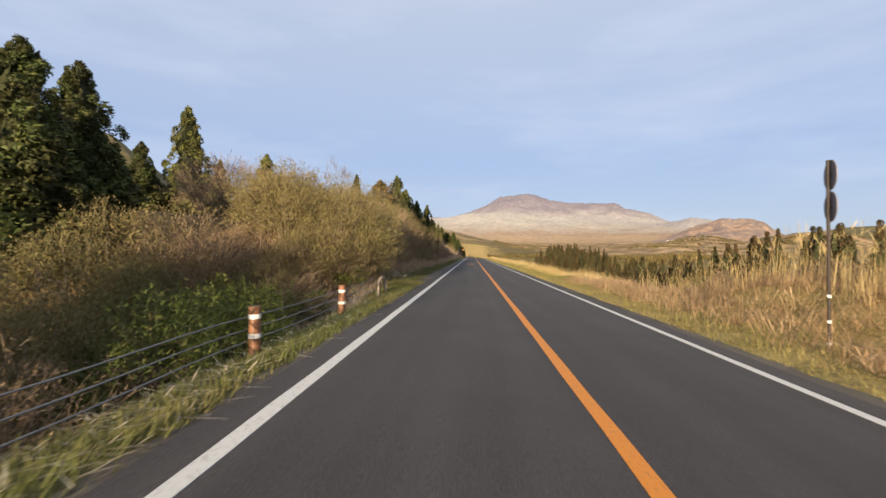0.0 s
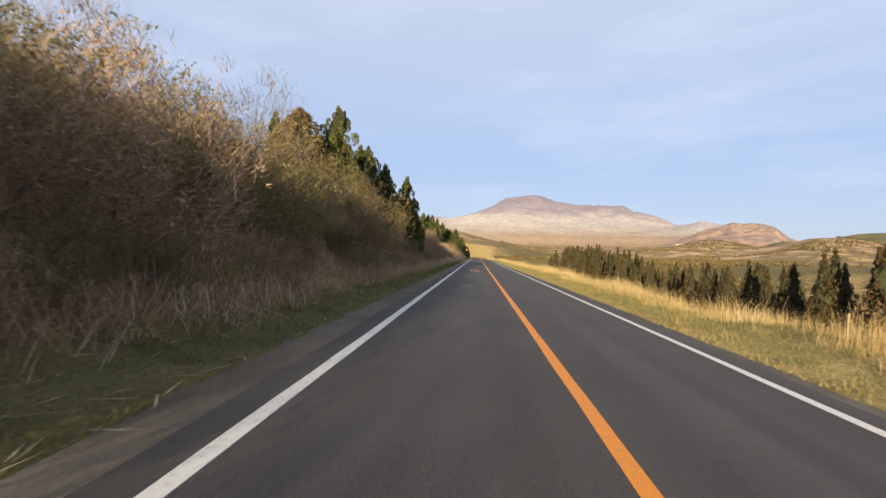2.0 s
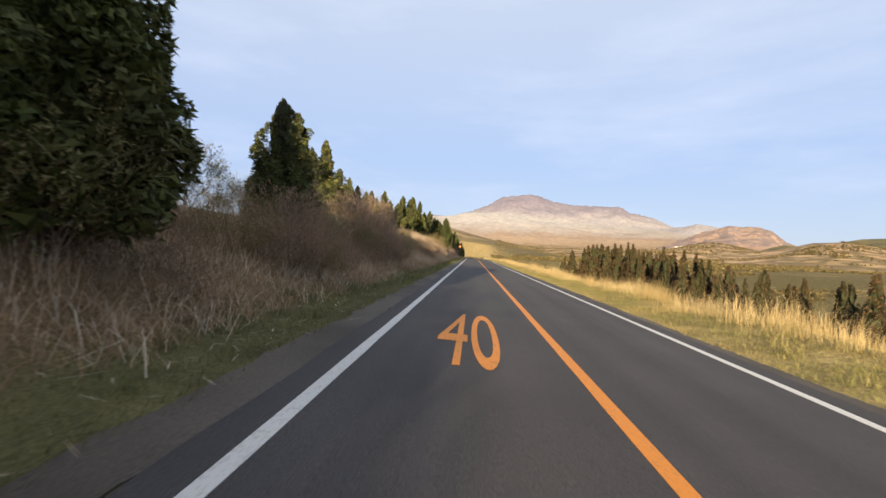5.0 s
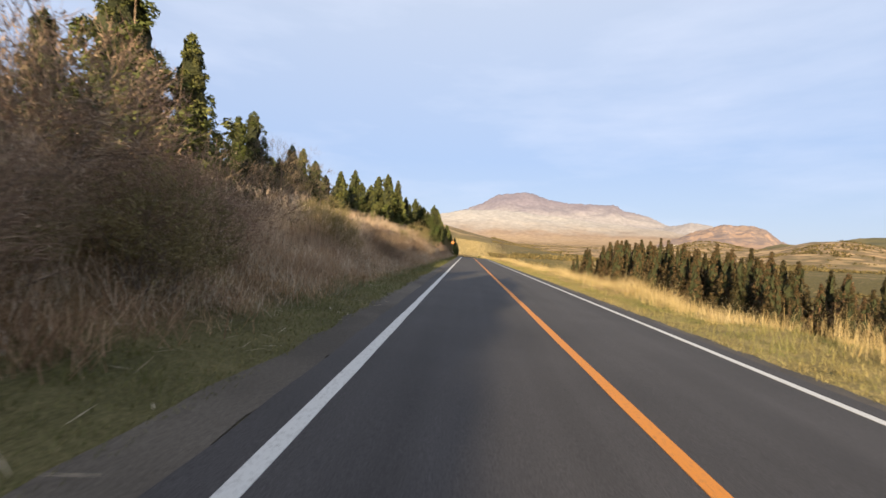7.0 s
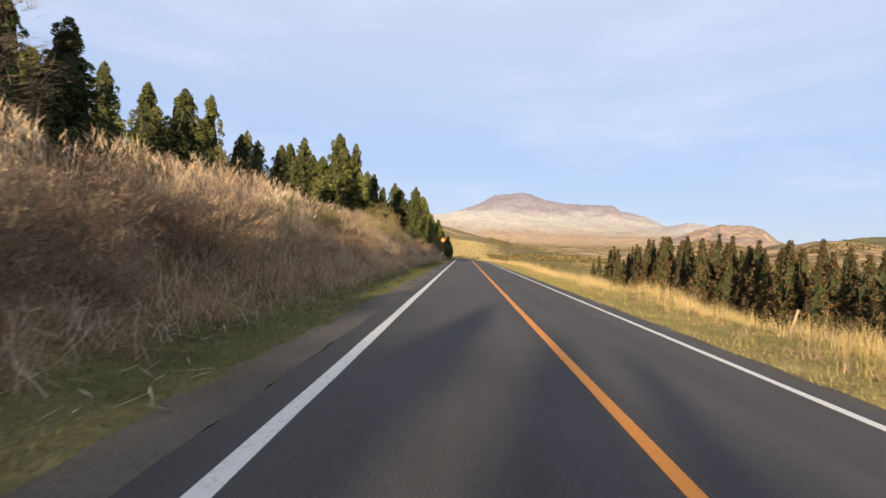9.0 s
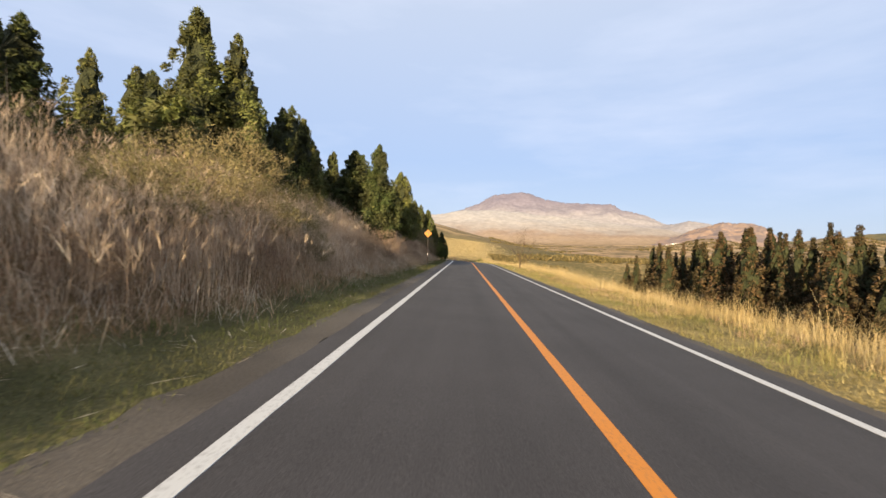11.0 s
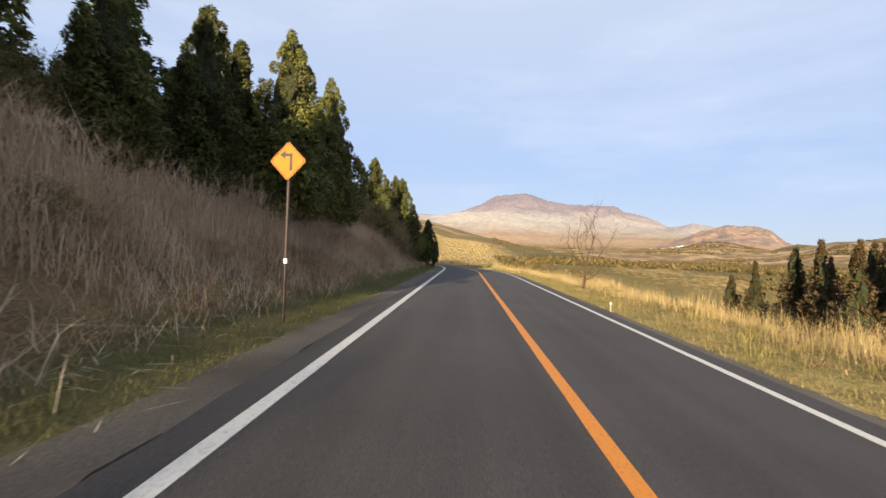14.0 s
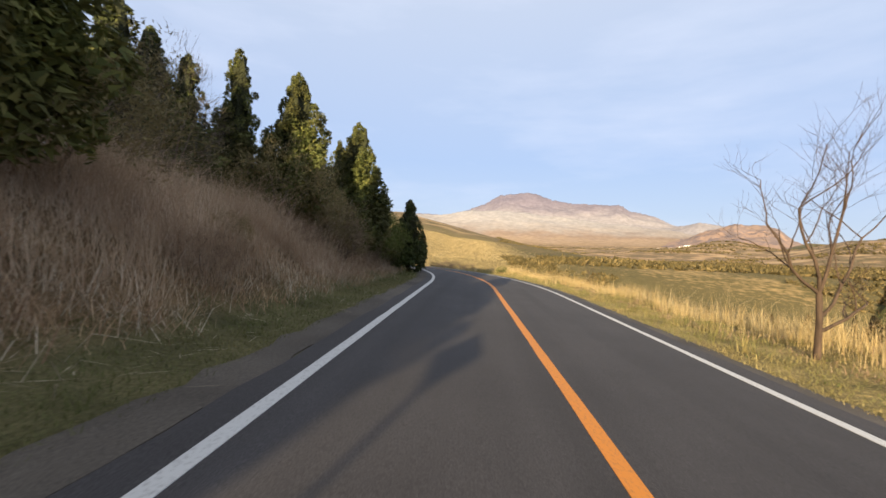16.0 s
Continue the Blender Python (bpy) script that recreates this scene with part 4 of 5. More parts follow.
grass_field("fallen_straw_left", 18, 15000, 10, 210, between(-5.3, -7.4), 0.3, 0.8, 0.006, 0.012, 1.6, 1.6, M_LITTER, "bleached straw fallen over at the foot of the bank", clump=0.3)
grass_field("crest_pampas_left", 19, 20000, 132, 168, between(-6.8, -10.5), 0.8, 1.6, 0.006, 0.013, 0.35, 0.8, M_PALE, "pale tall pampas grass on top of the bank", clump=0.3)
grass_field("crest_pampas_left", 25, 12000, 166, 185, between(-6.3, -9.5), 0.6, 1.5, 0.006, 0.013, 0.7, 0.9, M_PALE, "pale tall pampas grass on top of the bank", clump=0.3, uneven=0.5)
grass_field("undergrowth_left", 12, 44000, 14, 210, between(-5.3, -9.5, 1.0), 0.15, 0.7, 0.007, 0.018, 1.3, 1.2, M_UNDER, "brown matted undergrowth on the bank", clump=0.25, uneven=0.4)
grass_field("verge_grass_right", 4, 210000, -12, 215, between(3.62, 7.6, 1.15), 0.03, 0.14, 0.008, 0.020, 1.1, 0, M_GOLD, "short golden and green verge grass", keep=off_road, short=True)
grass_field("verge_tuft_right", 15, 26000, -12, 215, between(4.3, 7.4), 0.12, 0.46, 0.006, 0.013, 0.6, 0.7, M_GOLD, "tufts of longer golden grass in the verge", clump=0.11, uneven=0.5, keep=off_road)
grass_field("verge_tuft_left", 16, 9000, -12, 212, between(-4.3, -6.2), 0.10, 0.30, 0.006, 0.013, 0.6, 0.7, M_VERGE, "tufts of longer grass in the verge", clump=0.09, keep=off_road)
grass_field("pampas_grass_right", 5, 100000, 27, 215, between(6.3, 9.2, 1.3), 0.25, 1.05, 0.004, 0.010, 0.5, 0.7, M_PLUME, "tall golden pampas grass along the slope", clump=0.30, uneven=0.45, keep=lambda s, y, rnd: fractal(s * 1.3, y, 0.9, 3) + 0.5 * rnd.rand(len(y)) > -0.05)
grass_field("dry_fern_right", 6, 42000, -8, 31, between(5.1, 14), 0.2, 0.75, 0.007, 0.018, 1.7, 1.2, M_STRAW, "flattened brown fern and straw on the mound", clump=0.22)
grass_field("pampas_grass_mound", 7, 12000, -4, 24, between(7.8, 15), 0.7, 2.0, 0.006, 0.013, 0.4, 0.9, M_PLUME, "tall pale pampas grass on the mound", clump=0.3)
grass_field("verge_tussock_right", 22, 14000, 100, 200, between(4.9, 8.2), 0.08, 0.34, 0.006, 0.014, 1.2, 1.2, M_UNDER, "brown dead tussocks in the verge", clump=0.16, keep=off_road)
grass_field("verge_green_right", 23, 24000, 20, 200, between(4.4, 7.6), 0.06, 0.2, 0.007, 0.014, 0.9, 0.9, M_VERGE, "fresh green tufts in the dry verge", clump=0.14, keep=off_road)
grass_field("slope_grass_right", 8, 24000, 20, 230, between(9.5, 17, 1.2), 0.3, 0.85, 0.010, 0.02, 0.6, 0.6, M_GOLD, "rank golden grass on the valley slope", clump=0.5)


plume_heads("pampas_plumes", 41, 3800, 74, 168, -7.4, -10.8, 0.9, 1.45, M_PALE, "pale feathery pampas plumes on the bank")
plume_heads("pampas_plumes", 44, 1700, 126, 139, -5.9, -7.3, 0.8, 1.4, M_PALE, "pale feathery pampas plumes at the foot of the bank")
plume_heads("pampas_plumes", 43, 900, 4, 24, 8.2, 14.5, 1.0, 1.9, M_PLUME, "tall pale pampas plumes on the mound")


def heath(name, seed, count):
    """Scattered scrub over the valley and the plain, gathered in drifts."""
    rnd = np.random.RandomState(seed)
    az = np.radians(3 + 42 * rnd.rand(count * 3))
    d = 110 + 1940 * rnd.rand(count * 3) ** 1.6
    x, y = np.sin(az) * d, 100 + np.cos(az) * d
    drift = fractal(x, y, 0.012, 3) + 0.5 * fractal(x, y * 2.2, 0.03, 2)
    ok = (drift > 0.15) & (x > 24) & ((x > 62) | (y > 215))
    x, y, d = x[ok][:count], y[ok][:count], d[ok][:count]
    n = len(x)
    per = 7
    hub = np.stack([x, y, ground_z(x, y)], 1).repeat(per, 0)
    sz = ((0.7 + 1.1 * rnd.rand(n)) * (1 + d / 900)).repeat(per)
    ax = unit(rnd.randn(n * per, 3) * np.array([1, 1, 0.5]) + np.array([0, 0, 0.7]))
    v, f = leaves(hub - np.array([0, 0, 0.2]), ax, unit(np.cross(ax, rnd.rand(n * per, 3) - 0.5)), sz, sz * 0.8, True)
    tagged(put(name, mesh_np(name, v, f, M_HEATH)), "dark scrub scattered over the plain", "scrub", kind="stuff")


def field_grass(name, seed, count, x0, x1, y0, y1, hlo, hhi, w, mat, label):
    rnd = np.random.RandomState(seed)
    x, y = x0 + (x1 - x0) * rnd.rand(count), y0 + (y1 - y0) * rnd.rand(count) ** 1.4
    ok = (np.abs(offset(x, y)) > 4.2) & (x < 8 + 24 * rnd.rand(count) ** 2)
    x, y = x[ok], y[ok]
    n = len(x)
    v, f = blades(np.stack([x, y, ground_z(x, y) - 0.03], 1), hlo + (hhi - hlo) * rnd.rand(n), w * (0.6 + 0.8 * rnd.rand(n)) * (1 + (y - y0) / 90), rnd.rand(n) * 6.28, 0.3 * rnd.rand(n), 0.5 * rnd.rand(n), )
    return tagged(put(name, mesh_np(name, v, f, mat)), label, "grass", kind="stuff")


field_grass("golden_field_grass", 9, 70000, -70, 34, 196, 520, 0.2, 0.6, 0.028, M_PLUME, "golden dry grass field beyond the bend")


straw_litter("straw_litter", 21, 4200)


def valley_scrub(name, seed, count):
    """Low scrub in the valley between the road and the plain."""
    rnd = np.random.RandomState(seed)
    x, y = 10 + 110 * rnd.rand(count * 4) ** 1.3, 130 + 260 * rnd.rand(count * 4)
    ok = (fractal(x, y, 0.035, 4) > 0.62) & (offset(x, y) > 13 + 16 * rnd.rand(count * 4) ** 1.5) & ((y > 182) | (x < 22))
    x, y = x[ok][:count], y[ok][:count]
    n, per = len(x), 7
    hub = np.stack([x, y, ground_z(x, y)], 1).repeat(per, 0)
    sz = (0.35 + 1.3 * rnd.rand(n) ** 2.2).repeat(per)
    ax = unit(rnd.randn(n * per, 3) * np.array([1, 1, 0.5]) + np.array([0, 0, 0.8]))
    v, f = leaves(hub - np.array([0, 0, 0.15]), ax, unit(np.cross(ax, rnd.rand(n * per, 3) - 0.5)), sz, sz * 0.6, True)
    tagged(put(name, mesh_np(name, v, f, M_HEATH)), "dark scrub in the valley below the road", "scrub", kind="stuff")


valley_scrub("valley_scrub", 33, 4200)
heath("heath_scrub", 14, 10000)

# ---- mountains ----
RIDGE_AZ = [-40, -20, -7.3, -3.25, 0.2, 1.8, 3.6, 5.9, 8.2, 10.1, 12.7, 16.2, 17.8, 19.0, 21.5, 23.1, 24.6, 27, 34, 40, 60]
RIDGE_EL = [3.0, 4.2, 5.0, 4.8, 5.75, 6.4, 7.55, 7.8, 7.6, 6.92, 6.65, 6.4, 6.4, 5.6, 5.05, 4.3, 3.8, 3.1, 1.6, 1.2, 1.0]


def mountain_material(name, stops, z0, z1, drift, speck=(0.86, 1.12)):
    """Bare slopes: colour by height with a drifting border, broken by scrub and rock."""
    m, n, l, b = nodes_of(name)
    g = n.new("ShaderNodeNewGeometry")
    sep = n.new("ShaderNodeSeparateXYZ")
    l.new(g.outputs["Position"], sep.inputs["Vector"])
    no = n.new("ShaderNodeTexNoise")
    no.inputs["Scale"].default_value, no.inputs["Detail"].default_value = 0.007, 12.0
    l.new(g.outputs["Position"], no.inputs["Vector"])
    ma = n.new("ShaderNodeMath")
    ma.operation = "MULTIPLY_ADD"
    ma.inputs[1].default_value = drift
    l.new(no.outputs["Fac"], ma.inputs[0])
    l.new(sep.outputs["Z"], ma.inputs[2])
    mr = n.new("ShaderNodeMapRange")
    mr.inputs["From Min"].default_value, mr.inputs["From Max"].default_value = z0 + drift / 2, z1 + drift / 2
    l.new(ma.outputs["Value"], mr.inputs["Value"])
    r = ramp_node(n, stops)
    l.new(mr.outputs["Result"], r.inputs["Fac"])
    sp = n.new("ShaderNodeTexNoise")
    sp.inputs["Scale"].default_value, sp.inputs["Detail"].default_value = 0.03, 9.0
    l.new(g.outputs["Position"], sp.inputs["Vector"])
    sr = n.new("ShaderNodeMapRange")
    sr.inputs["From Min"].default_value, sr.inputs["From Max"].default_value = 0.3, 0.7
    sr.inputs["To Min"].default_value, sr.inputs["To Max"].default_value = speck
    l.new(sp.outputs["Fac"], sr.inputs["Value"])
    sc = n.new("ShaderNodeVectorMath")
    sc.operation = "SCALE"
    l.new(r.outputs["Color"], sc.inputs[0])
    l.new(sr.outputs["Result"], sc.inputs["Scale"])
    l.new(sc.outputs["Vector"], b.inputs["Base Color"])
    b.inputs["Roughness"].default_value = 1.0
    b.inputs["Specular IOR Level"].default_value = 0.0
    return m


def make_range(name, az0, az1, r0, r1, top, foot_el, mat, label, rough=15.0, naz=420, nr=80, k=0.009, power=1.6, jagged=1.0):
    """A range of hills: rises from its foot to a ridge line and falls behind it."""
    az = np.radians(np.linspace(az0, az1, naz))
    u = np.linspace(0, 1.12, nr)
    A, U = np.meshgrid(az, u)
    Rr = r0 + (r1 - r0) * U
    X, Y = np.sin(A) * Rr, 100 + np.cos(A) * Rr
    jag = 0.07 * np.sin(np.degrees(A) * 2.9 + 1.7 * np.sin(np.degrees(A) * 1.3)) + 0.05 * np.sin(np.degrees(A) * 7.3 + 2.0 * np.sin(np.degrees(A) * 3.1))
    ridge = np.tan(np.radians(top(np.degrees(A)) + jag * jagged * sm(0.75, 1.0, U))) * r1
    foot = np.tan(np.radians(foot_el)) * r0
    Z = foot + (ridge - foot) * np.where(U < 1, U ** power, 1 - (U - 1) * 2.5)
    Z = Z + rough * fractal(X, Y, k) * (0.25 + 0.75 * sm(0.5, 0.8, U)) * np.clip((1.06 - U) * 3, 0.45, 1) * np.clip(ridge / 350, 0.2, 1)
    v = np.stack([X, Y, Z], -1).reshape(-1, 3)
    v = np.concatenate([v, np.stack([X[0], Y[0], Z[0] - 160], -1)])
    i, j = np.meshgrid(np.arange(nr - 1), np.arange(naz - 1), indexing="ij")
    a = (i * naz + j).ravel()
    q = np.stack([a, a + 1, a + naz + 1, a + naz], 1)
    s = nr * naz + np.arange(naz - 1)
    q2 = np.stack([s, s + 1, np.arange(1, naz), np.arange(naz - 1)], 1)
    ob = put(name, mesh_np(name, v, [np.concatenate([q, q2])], mat, True))
    return tagged(ob, label, "mountain", kind="structure")


APRON_AZ = [-40, -20, -7, -4, 0.0, 3.7, 8.0, 12.2, 16.3, 20.1, 23.7, 28, 34, 60]
APRON_EL = [2.6, 3.8, 4.85, 4.75, 5.5, 5.55, 5.25, 4.8, 4.2, 3.85, 3.4, 2.5, 1.3, 1.0]
# bluish distance haze is mixed into the base colours of summit and ash slopes
M_SUMMIT = mountain_material("hazy_mauve_summit_slopes", [(0.0, (0.26, 0.245, 0.255)), (0.25, (0.20, 0.185, 0.21)), (0.6, (0.165, 0.15, 0.185)), (1.0, (0.15, 0.138, 0.175))], 350, 600, 160, (0.84, 1.14))
M_APRON = mountain_material("hazy_pale_ash_slopes", [(0.0, (0.26, 0.19, 0.125)), (0.18, (0.29, 0.22, 0.16)), (0.3, (0.25, 0.19, 0.15)), (0.45, (0.275, 0.245, 0.225)), (0.7, (0.295, 0.28, 0.275)), (1.0, (0.28, 0.27, 0.275))], 60, 360, 110)
make_range("backdrop_mountain", -40, 60, 3750, 4600, lambda a: np.interp(a, RIDGE_AZ, RIDGE_EL), 1.6, M_SUMMIT, "flat-topped volcanic mountain, haze put into its mauve-brown colour", rough=16.0, power=1.0)
make_range("backdrop_ash_slope", -40, 60, 2900, 3800, lambda a: np.interp(a, APRON_AZ, APRON_EL), 1.3, M_APRON, "pale ash slopes below the volcanic summit, tinted with painted haze", rough=9.0, power=1.35, jagged=0.6)
M_MESA = surface("reddish_crater_slopes", [(0.3, (0.22, 0.15, 0.115)), (0.45, (0.29, 0.20, 0.15)), (0.52, (0.15, 0.12, 0.12)), (0.62, (0.25, 0.18, 0.14)), (0.72, (0.14, 0.115, 0.12))], scale=0.008, bump=0, detail=8.0, rough=1.0)
make_range("backdrop_mesa", 20, 38, 2700, 3500, lambda a: np.interp(a, [20, 25, 27.2, 28.4, 29.3, 30.4, 31.8, 33.0, 33.7, 34.4, 35.3, 38], [1.6, 2.6, 3.5, 3.9, 4.15, 3.92, 4.02, 3.65, 2.95, 2.3, 1.9, 0.8]), 1.2, M_MESA, "reddish bare flat-topped crater hill", rough=34, naz=200, nr=60, k=0.011, power=1.1, jagged=0.4)
make_range("backdrop_shoulder", 19, 34, 3500, 4200, lambda a: np.interp(a, [19, 22.5, 24.2, 26.0, 28.1, 29.8, 32, 34], [2.6, 3.6, 3.95, 4.38, 4.1, 3.5, 2.4, 1.4]), 1.3, M_SUMMIT, "shoulder ridge between mountain and crater hill, painted mauve with haze", rough=12, naz=120, nr=40, power=1.1, jagged=0.5)
M_HILL = surface("heath_hillside", [(0.35, (0.20, 0.15, 0.065)), (0.47, (0.12, 0.10, 0.042)), (0.62, (0.07, 0.066, 0.03))], scale=0.012, bump=0, detail=8.0, rough=1.0)
make_range("backdrop_hill", 30, 64, 900, 1500, lambda a: np.interp(a, [30, 31.1, 33.6, 34.6, 36.5, 38.0, 39.3, 40.5, 42.3, 46, 52, 64], [0.5, 0.95, 2.0, 2.25, 2.1, 2.25, 2.65, 2.95, 3.0, 3.3, 3.0, 2.3]), -0.8, M_HILL, "olive and tan rolling hill", rough=9, naz=120, nr=40, k=0.009, power=1.1, jagged=0.3)


make_range("backdrop_hill_west", -100, -36, 150, 328, lambda a: np.interp(a, [-100, -75, -62, -56, -52.4, -45.8, -40, -36], [7, 9, 12.5, 15.3, 14.9, 10, 5, 1]), 2.0, M_HILL, "olive grassy hill rising behind the cedars", rough=3, naz=90, nr=30, k=0.02, power=1.0, jagged=1.0)


# ======================= roadside things =======================
def bm_cyl(r, z0, z1, seg=12, bevel=0.0):
    bm = bmesh.new()
    bmesh.ops.create_cone(bm, cap_ends=True, segments=seg, radius1=r, radius2=r, depth=z1 - z0, matrix=Matrix.Translation((0, 0, (z0 + z1) / 2)))
    if bevel:
        edges = [e for e in bm.edges if len(e.link_faces) == 2 and any(len(f.verts) > 4 for f in e.link_faces)]
        bmesh.ops.bevel(bm, geom=edges, offset=bevel, segments=2, affect="EDGES")
    return bm


def bm_box(sx, sy, sz, at=(0, 0, 0), bevel=0.004):
    bm = bmesh.new()
    bmesh.ops.create_cube(bm, size=1.0, matrix=Matrix.Translation(at) @ Matrix.Diagonal((sx, sy, sz, 1)))
    if bevel:
        bmesh.ops.bevel(bm, geom=bm.edges[:], offset=bevel, segments=2, affect="EDGES")
    return bm


def bm_prism(pts, y0, y1, bevel=0.0):
    """A flat plate: the outline pts (x, z) drawn from y0 to y1."""
    bm = bmesh.new()
    a = [bm.verts.new((x, y0, z)) for x, z in pts]
    b2 = [bm.verts.new((x, y1, z)) for x, z in pts]
    bm.faces.new(a)
    bm.faces.new(b2[::-1])
    for i in range(len(pts)):
        j = (i + 1) % len(pts)
        bm.faces.new((a[j], a[i], b2[i], b2[j]))
    bmesh.ops.recalc_face_normals(bm, faces=bm.faces[:])
    return bm


# wire-rope guard: posts and three ropes over the gully
GUARD_X = -4.6
M_HOOP = plain("rust_stained_pipe", (0.36, 0.29, 0.22), 0.6, metal=0.2, wear=(0.26, 0.12, 0.05), scale=6)
GUARD_Y = (-5.9, -1.7, 2.5, 6.7, 11.35, 15.8)
guard = tagged(new("guard_fence"), "wire-rope guard fence on brown posts with white bands", "guard fence")
for y in GUARD_Y[:-1]:
    z = gz(GUARD_X, y)
    p = part("post", bm_cyl(0.09, -0.3, 0.80, 16, 0.012), M_POST_BROWN, guard)
    p.location = (GUARD_X, y, z - 0.04)
    for zz in (0.66, 0.36):
        part("reflector_band", bm_cyl(0.094, zz - 0.035, zz + 0.035, 16), M_REFLECT, p, "white reflective band")
    part("cap", bm_cyl(0.097, 0.785, 0.815, 16, 0.008), M_POST_BROWN, p)
hook = [(-4.53, 15.5, -0.75), (-4.53, 15.5, 0.0), (-4.53, 15.5, 0.35), (-4.52, 15.54, 0.52), (-4.49, 15.64, 0.65), (-4.46, 15.8, 0.71), (-4.43, 15.97, 0.66), (-4.41, 16.08, 0.52), (-4.40, 16.12, 0.3), (-4.40, 16.14, -0.75)]
v, f = tube(hook, np.full(len(hook), 0.05), 12)
put("end_hoop", mesh_np("end_hoop", v, f, M_HOOP, True), guard, "bent rust-stained end pipe")
for zz in (0.22, 0.41, 0.60):
    ys = np.linspace(-16, GUARD_Y[-1], 40)
    sag = 0.012 * np.sin(ys * 1.3)
    pth = np.stack([np.full_like(ys, GUARD_X - 0.11), ys, np.interp(ys, GUARD_Y, [gz(GUARD_X, y) for y in GUARD_Y]) + zz + sag - 0.07 * sm(6.0, 2.0, ys)], 1)
    v, f = tube(pth, np.full(len(ys), 0.009), 6)
    put("wire_rope", mesh_np("wire_rope", v, f, M_CABLE, True), guard)


def delineator(x, y, h=0.85, r=0.035, bands=((0.74, 0.80), (0.58, 0.66)), base=M_BLACK, label="slim black delineator post with white bands", band=None):
    d = tagged(new("delineator_post"), label, "delineator")
    d.location = (x, y, gz(x, y))
    part("pole", bm_cyl(r, -0.2, h, 12, 0.006), base, d)
    for a, b2 in bands:
        part("reflector_band", bm_cyl(r + 0.004, a, b2, 12), band or M_REFLECT, d, "reflective band")
    return d


delineator(-4.43, 16.42, 0.34 - gz(-4.43, 16.42), 0.055, ((0.24 - gz(-4.43, 16.42), 0.34 - gz(-4.43, 16.42)), (0.02 - gz(-4.43, 16.42), 0.14 - gz(-4.43, 16.42))), label="slim black delineator post with yellow bands", band=M_BAND)


def round_sign_pole(x, y, h):
    """Pole with two round plates one above the other, turned edge-on to the road."""
    p = tagged(new("round_sign_pole"), "dark pole carrying two round plates seen edge-on", "road sign")
    p.location = (x, y, gz(x, y))
    p.rotation_euler = (0, radians(0.6), radians(72))
    part("pole", bm_cyl(0.03, -0.3, h, 12), M_POLE, p)
    for zz in (h - 0.30, h - 0.92):
        bm = bmesh.new()
        bmesh.ops.create_cone(bm, cap_ends=True, segments=40, radius1=0.30, radius2=0.30, depth=0.012, matrix=Matrix.Translation((0, -0.04, zz)) @ Matrix.Rotation(radians(90), 4, "X"))
        plate = part("sign_plate", bm, M_SIGNBACK, p, "round grey sign plate")
        part("bracket", bm_box(0.09, 0.05, 0.04, (0, -0.012, zz), 0.004), M_POLE, plate)
    for zz in (1.05, 0.55, 0.12):
        part("reflector_band", bm_cyl(0.034, zz, zz + 0.05, 12), M_REFLECT, p, "small white band")
    return p


round_sign_pole(5.75, 9.15, 3.75)


def warning_sign(x, y, h):
    """Yellow diamond with a black edge line and a bent arrow to the left, on a dark pole."""
    p = tagged(new("warning_sign"), "yellow diamond warning sign with black left-bend arrow on a dark pole", "road sign")
    p.location = (x, y, gz(x, y))
    p.rotation_euler = (0, 0, radians(-8))
    part("pole", bm_cyl(0.03, -0.3, h - 0.22, 12), M_POLE, p)
    part("reflector_band", bm_cyl(0.034, 1.06, 1.15, 12), M_REFLECT, p, "white band")
    d = 0.325

    def diamond(k):
        c = 0.045
        return [(-k, h - c * 0.5), (-k, h + c * 0.5), (-c * 0.5, h + k), (c * 0.5, h + k), (k, h + c * 0.5), (k, h - c * 0.5), (c * 0.5, h - k), (-c * 0.5, h - k)]
    part("sign_plate", bm_prism(diamond(d), -0.052, -0.040), M_YELLOW, p, "yellow sheet plate")
    # black edge line
    bm = bmesh.new()
    o = [bm.verts.new((x2, -0.0545, z2)) for x2, z2 in diamond(d - 0.018)]
    i2 = [bm.verts.new((x2, -0.0545, z2)) for x2, z2 in diamond(d - 0.036)]
    for a in range(8):
        bm.faces.new((o[a], o[(a + 1) % 8], i2[(a + 1) % 8], i2[a]))
    part("border", bm, M_BLACK, p, "black edge line")
    arrow = [(0.035, h - 0.17), (0.085, h - 0.17), (0.085, h + 0.135), (-0.05, h + 0.135), (-0.05, h + 0.185), (-0.155, h + 0.11), (-0.05, h + 0.035), (-0.05, h + 0.085), (0.035, h + 0.085)]
    bm = bmesh.new()
    bm.faces.new([bm.verts.new((x2, -0.0548, z2)) for x2, z2 in arrow])
    part("arrow", bm, M_BLACK, p, "black bent arrow")
    for zz in (h - 0.12, h + 0.12):
        part("bracket", bm_box(0.09, 0.045, 0.03, (0, -0.018, zz), 0.003), M_POLE, p)
    return p


warning_sign(-4.4, 158.6, 3.07 - gz(-4.4, 158.6))
delineator(3.8, 166.5, 0.36, 0.026, ((0.27, 0.33),), M_STAKE, "short weathered marker post in the verge")


def stake(x, y, h, tilt, r=0.02):
    s = tagged(new("wooden_stake"), "thin weathered wooden stake in the grass", "stake", "stakes in the verge")
    s.location = (x, y, gz(x, y))
    s.rotation_euler = (radians(tilt), radians(tilt * 0.6), 0)
    part("shaft", bm_cyl(r, -0.2, h, 7, 0.004), M_STAKE, s)


for x, y, h, t, r in [(5.9, 28.4, 0.75, 3, 0.02), (5.4, 29.3, 0.6, -4, 0.02), (6.6, 33.0, 0.7, 2, 0.02), (7.4, 112.9, 0.8, 12, 0.035)]:
    stake(x, y, h, t, r)


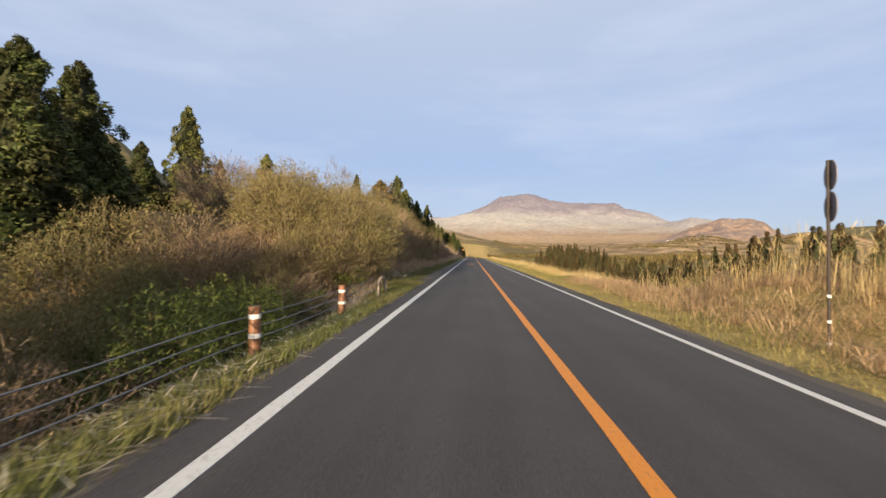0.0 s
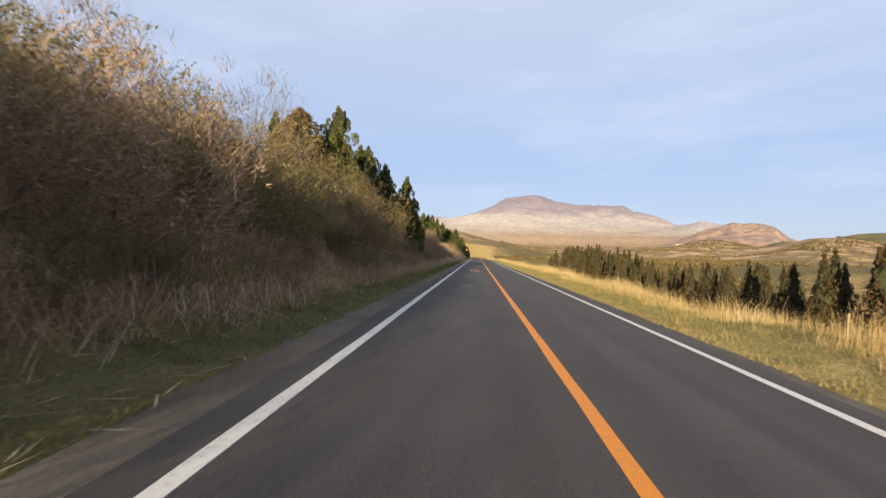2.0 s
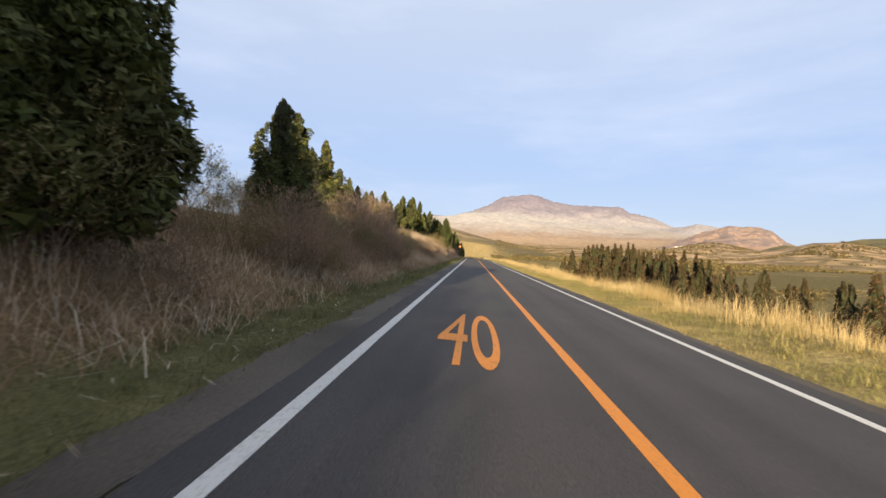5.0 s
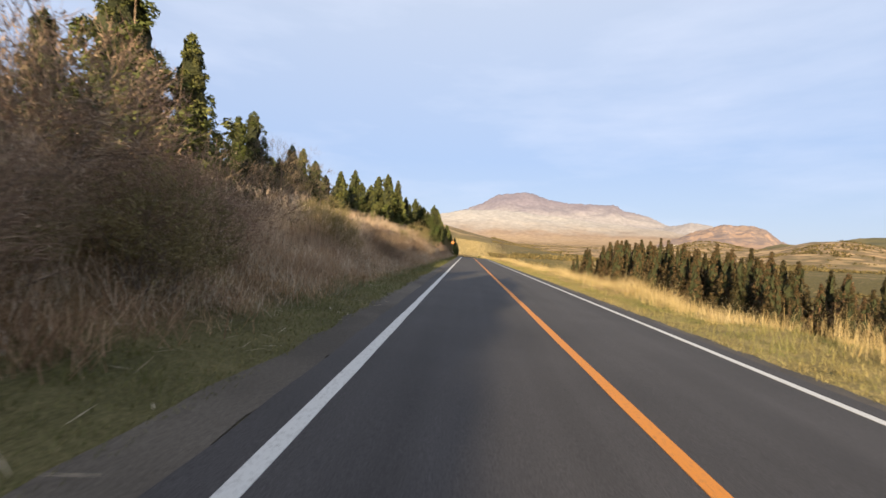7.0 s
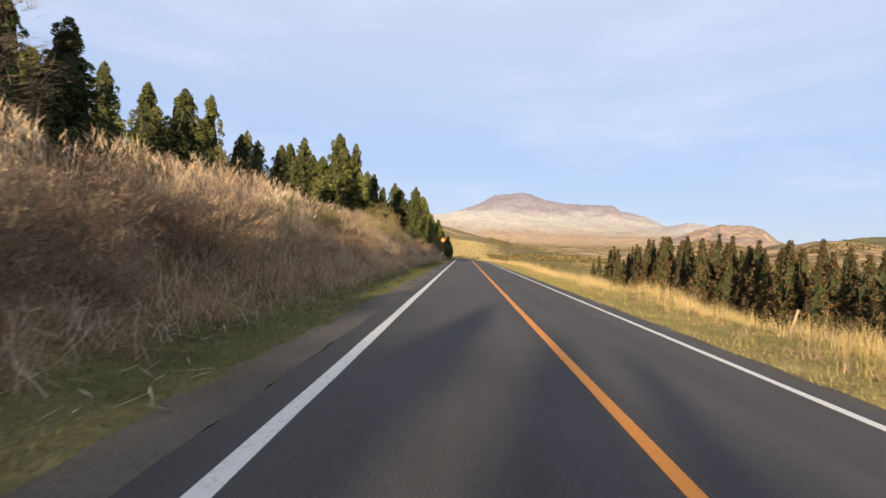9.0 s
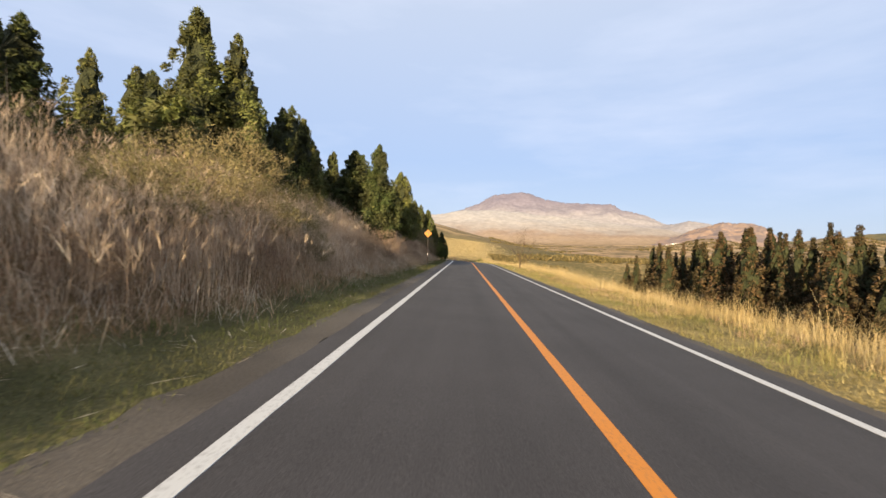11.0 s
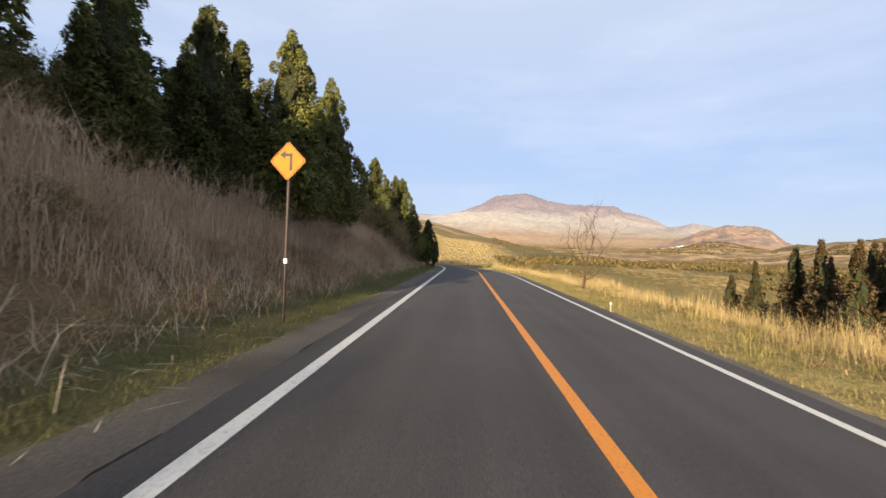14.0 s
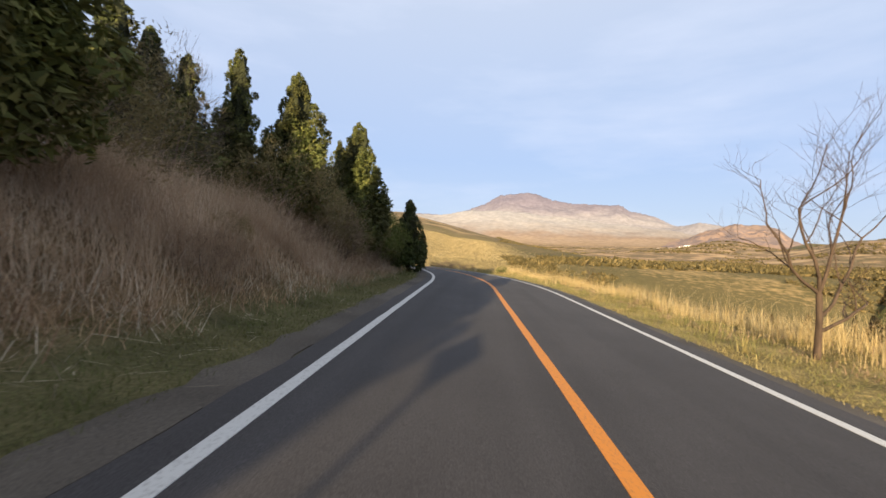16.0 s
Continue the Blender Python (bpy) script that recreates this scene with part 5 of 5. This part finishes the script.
def speed_marking(x, y0, length, width):
    """The painted speed limit in the lane, letters stretched along the road."""
    cu = bpy.data.curves.new("speed_limit_marking", "FONT")
    cu.body = "40"
    cu.align_x = "CENTER"
    cu.extrude = 0.002
    ob = new("speed_limit_marking", cu)
    cu.materials.append(M_ORANGE)
    ob.matrix_basis = Matrix.Translation((x, y0, CS * x + 0.006)) @ Matrix.Rotation(math.atan(-CS), 4, "Y") @ Matrix.Diagonal((width / 1.15, length / 0.70, 1, 1))
    return tagged(ob, "orange painted speed limit figures 40 on the asphalt", "road marking", kind="structure")


speed_marking(-1.5, 61.9, 4.9, 1.25)


def bare_tree(name, seed, height, spread, forks, label):
    """A leafless small tree: a leaning trunk, forking limbs, and fine twigs."""
    rnd = np.random.RandomState(seed)
    tree = tagged(new(name), label, "tree")
    trunk, limbs = [], []

    def grow(p, d, ln, r, level, bag):
        n = 5
        pts, q = [p], p.copy()
        for _ in range(n):
            d = unit(d + rnd.randn(3) * 0.16 + np.array([0, 0, 0.04]))
            q = q + d * ln / n
            pts.append(q)
        end = r * (0.55 if level < 3 else 0.4)
        bag.append(tube(pts, np.linspace(r, end, n + 1), 7 if level == 0 else 5 if level < 3 else 3))
        if level >= 4:
            return
        for i in range((3, 4, 4, 4)[level]):
            k = 2 + rnd.randint(n - 1) if i else n
            a = rnd.rand() * 6.28
            side = np.array([math.cos(a), math.sin(a), 0.25 + 0.35 * rnd.rand()])
            nd = unit(d * 0.75 + side * spread)
            if level == 0:
                limbs.append([])
            grow(pts[k], nd, ln * (0.5 + 0.25 * rnd.rand()), max(end * 0.75, 0.004), level + 1, limbs[-1] if level == 0 else bag)
    trunk.append([])
    pts = np.stack([0.05 * np.sin(np.linspace(0, 2.5, 7)), 0 * np.arange(7.0), np.linspace(-0.3, height * 0.30, 7)], 1)
    trunk[0].append(tube(pts, np.linspace(0.085, 0.064, 7) * height / 5.3, 8))
    for dx, dy, dz, k, ln in forks:
        limbs.append([])
        grow(pts[k], unit(np.array([dx, dy, dz])), height * ln, 0.044 * height / 5.3, 1, limbs[-1])
    for nm, bags in (("trunk", trunk), ("limb", limbs)):
        for ch in bags:
            v2, f2 = join_np(ch)
            put(nm, mesh_np(name + "_" + nm, v2, f2, M_BARK, True), tree)
    return tree


t1 = bare_tree("bare_tree", 6, 5.3, 0.75, [(-0.75, 0.1, 0.62, 6, 0.40), (0.05, 0.15, 1.0, 6, 0.46), (-0.2, -0.2, 1.0, 6, 0.40), (0.62, -0.1, 0.8, 4, 0.50), (0.95, 0.1, 0.75, 3, 0.34)], "leafless forked tree beside the road")
t1.location = (5.65, 177.0, gz(5.65, 177.0))
t1.scale = (0.85, 0.85, 0.82)
t2 = bare_tree("bare_sapling", 9, 3.0, 0.5, [(0.1, 0, 1.0, 6, 0.45), (-0.35, 0.1, 1.0, 5, 0.32), (0.4, 0, 0.9, 4, 0.3)], "thin leafless sapling in golden grass")
t2.location = (9.6, 208.0, gz(9.6, 208.0))

# evergreen bush at the corner of the bend
corner = make_cedar(95, 4.9, 1.45, M_CEDAR_DEEP, foot=0.12, boughs=90, sprays=50, spray=0.7)
corner.name = "conifer"
corner.location = (-5.2, 196.8, gz(-5.2, 196.8) - 0.1)
tagged(corner, "small dark conifer at the bend of the road", "conifer")
for x, y, h in [(-6.7, 195.2, 2.8), (-7.0, 192.5, 3.2), (-8.0, 200, 2.6), (-7.2, 197.6, 3.4)]:
    plant(green, x, y, h / 2.6)
for x, y, h in [(-2.6, 218.2, 1.0), (-1.3, 217.2, 0.8), (-3.9, 219.4, 1.0), (-5.2, 221, 0.9)]:
    plant(bare, x, y, h / 3.0, 1.5)
plant(green, 1.9, 210.3, 0.8 / 2.6, 1.2)


# far white buildings in the plain
def far_house(x, y, w, d, h):
    hs = tagged(new("farm_building"), "low white building with a grey roof far off in the plain", "building", "buildings in the plain")
    hs.location = (x, y, gz(x, y))
    part("wall", bm_box(w, d, h, (0, 0, h / 2 - 0.5), 0), M_WALLWHITE, hs)
    part("roof", bm_prism([(-w / 2 - 1, h - 0.5), (w / 2 + 1, h - 0.5), (0, h + d * 0.16)], -d / 2 - 1, d / 2 + 1), M_ROOF, hs)


for az, dist, w, d, h in [(23.0, 1900, 34, 12, 8), (23.9, 1930, 20, 12, 10), (24.8, 1900, 44, 14, 9), (25.8, 1960, 26, 12, 8), (21.6, 2000, 16, 10, 7), (26.9, 1900, 14, 10, 7), (24.3, 1960, 18, 10, 8)]:
    far_house(math.sin(radians(az)) * dist, 100 + math.cos(radians(az)) * dist, w, d, h)
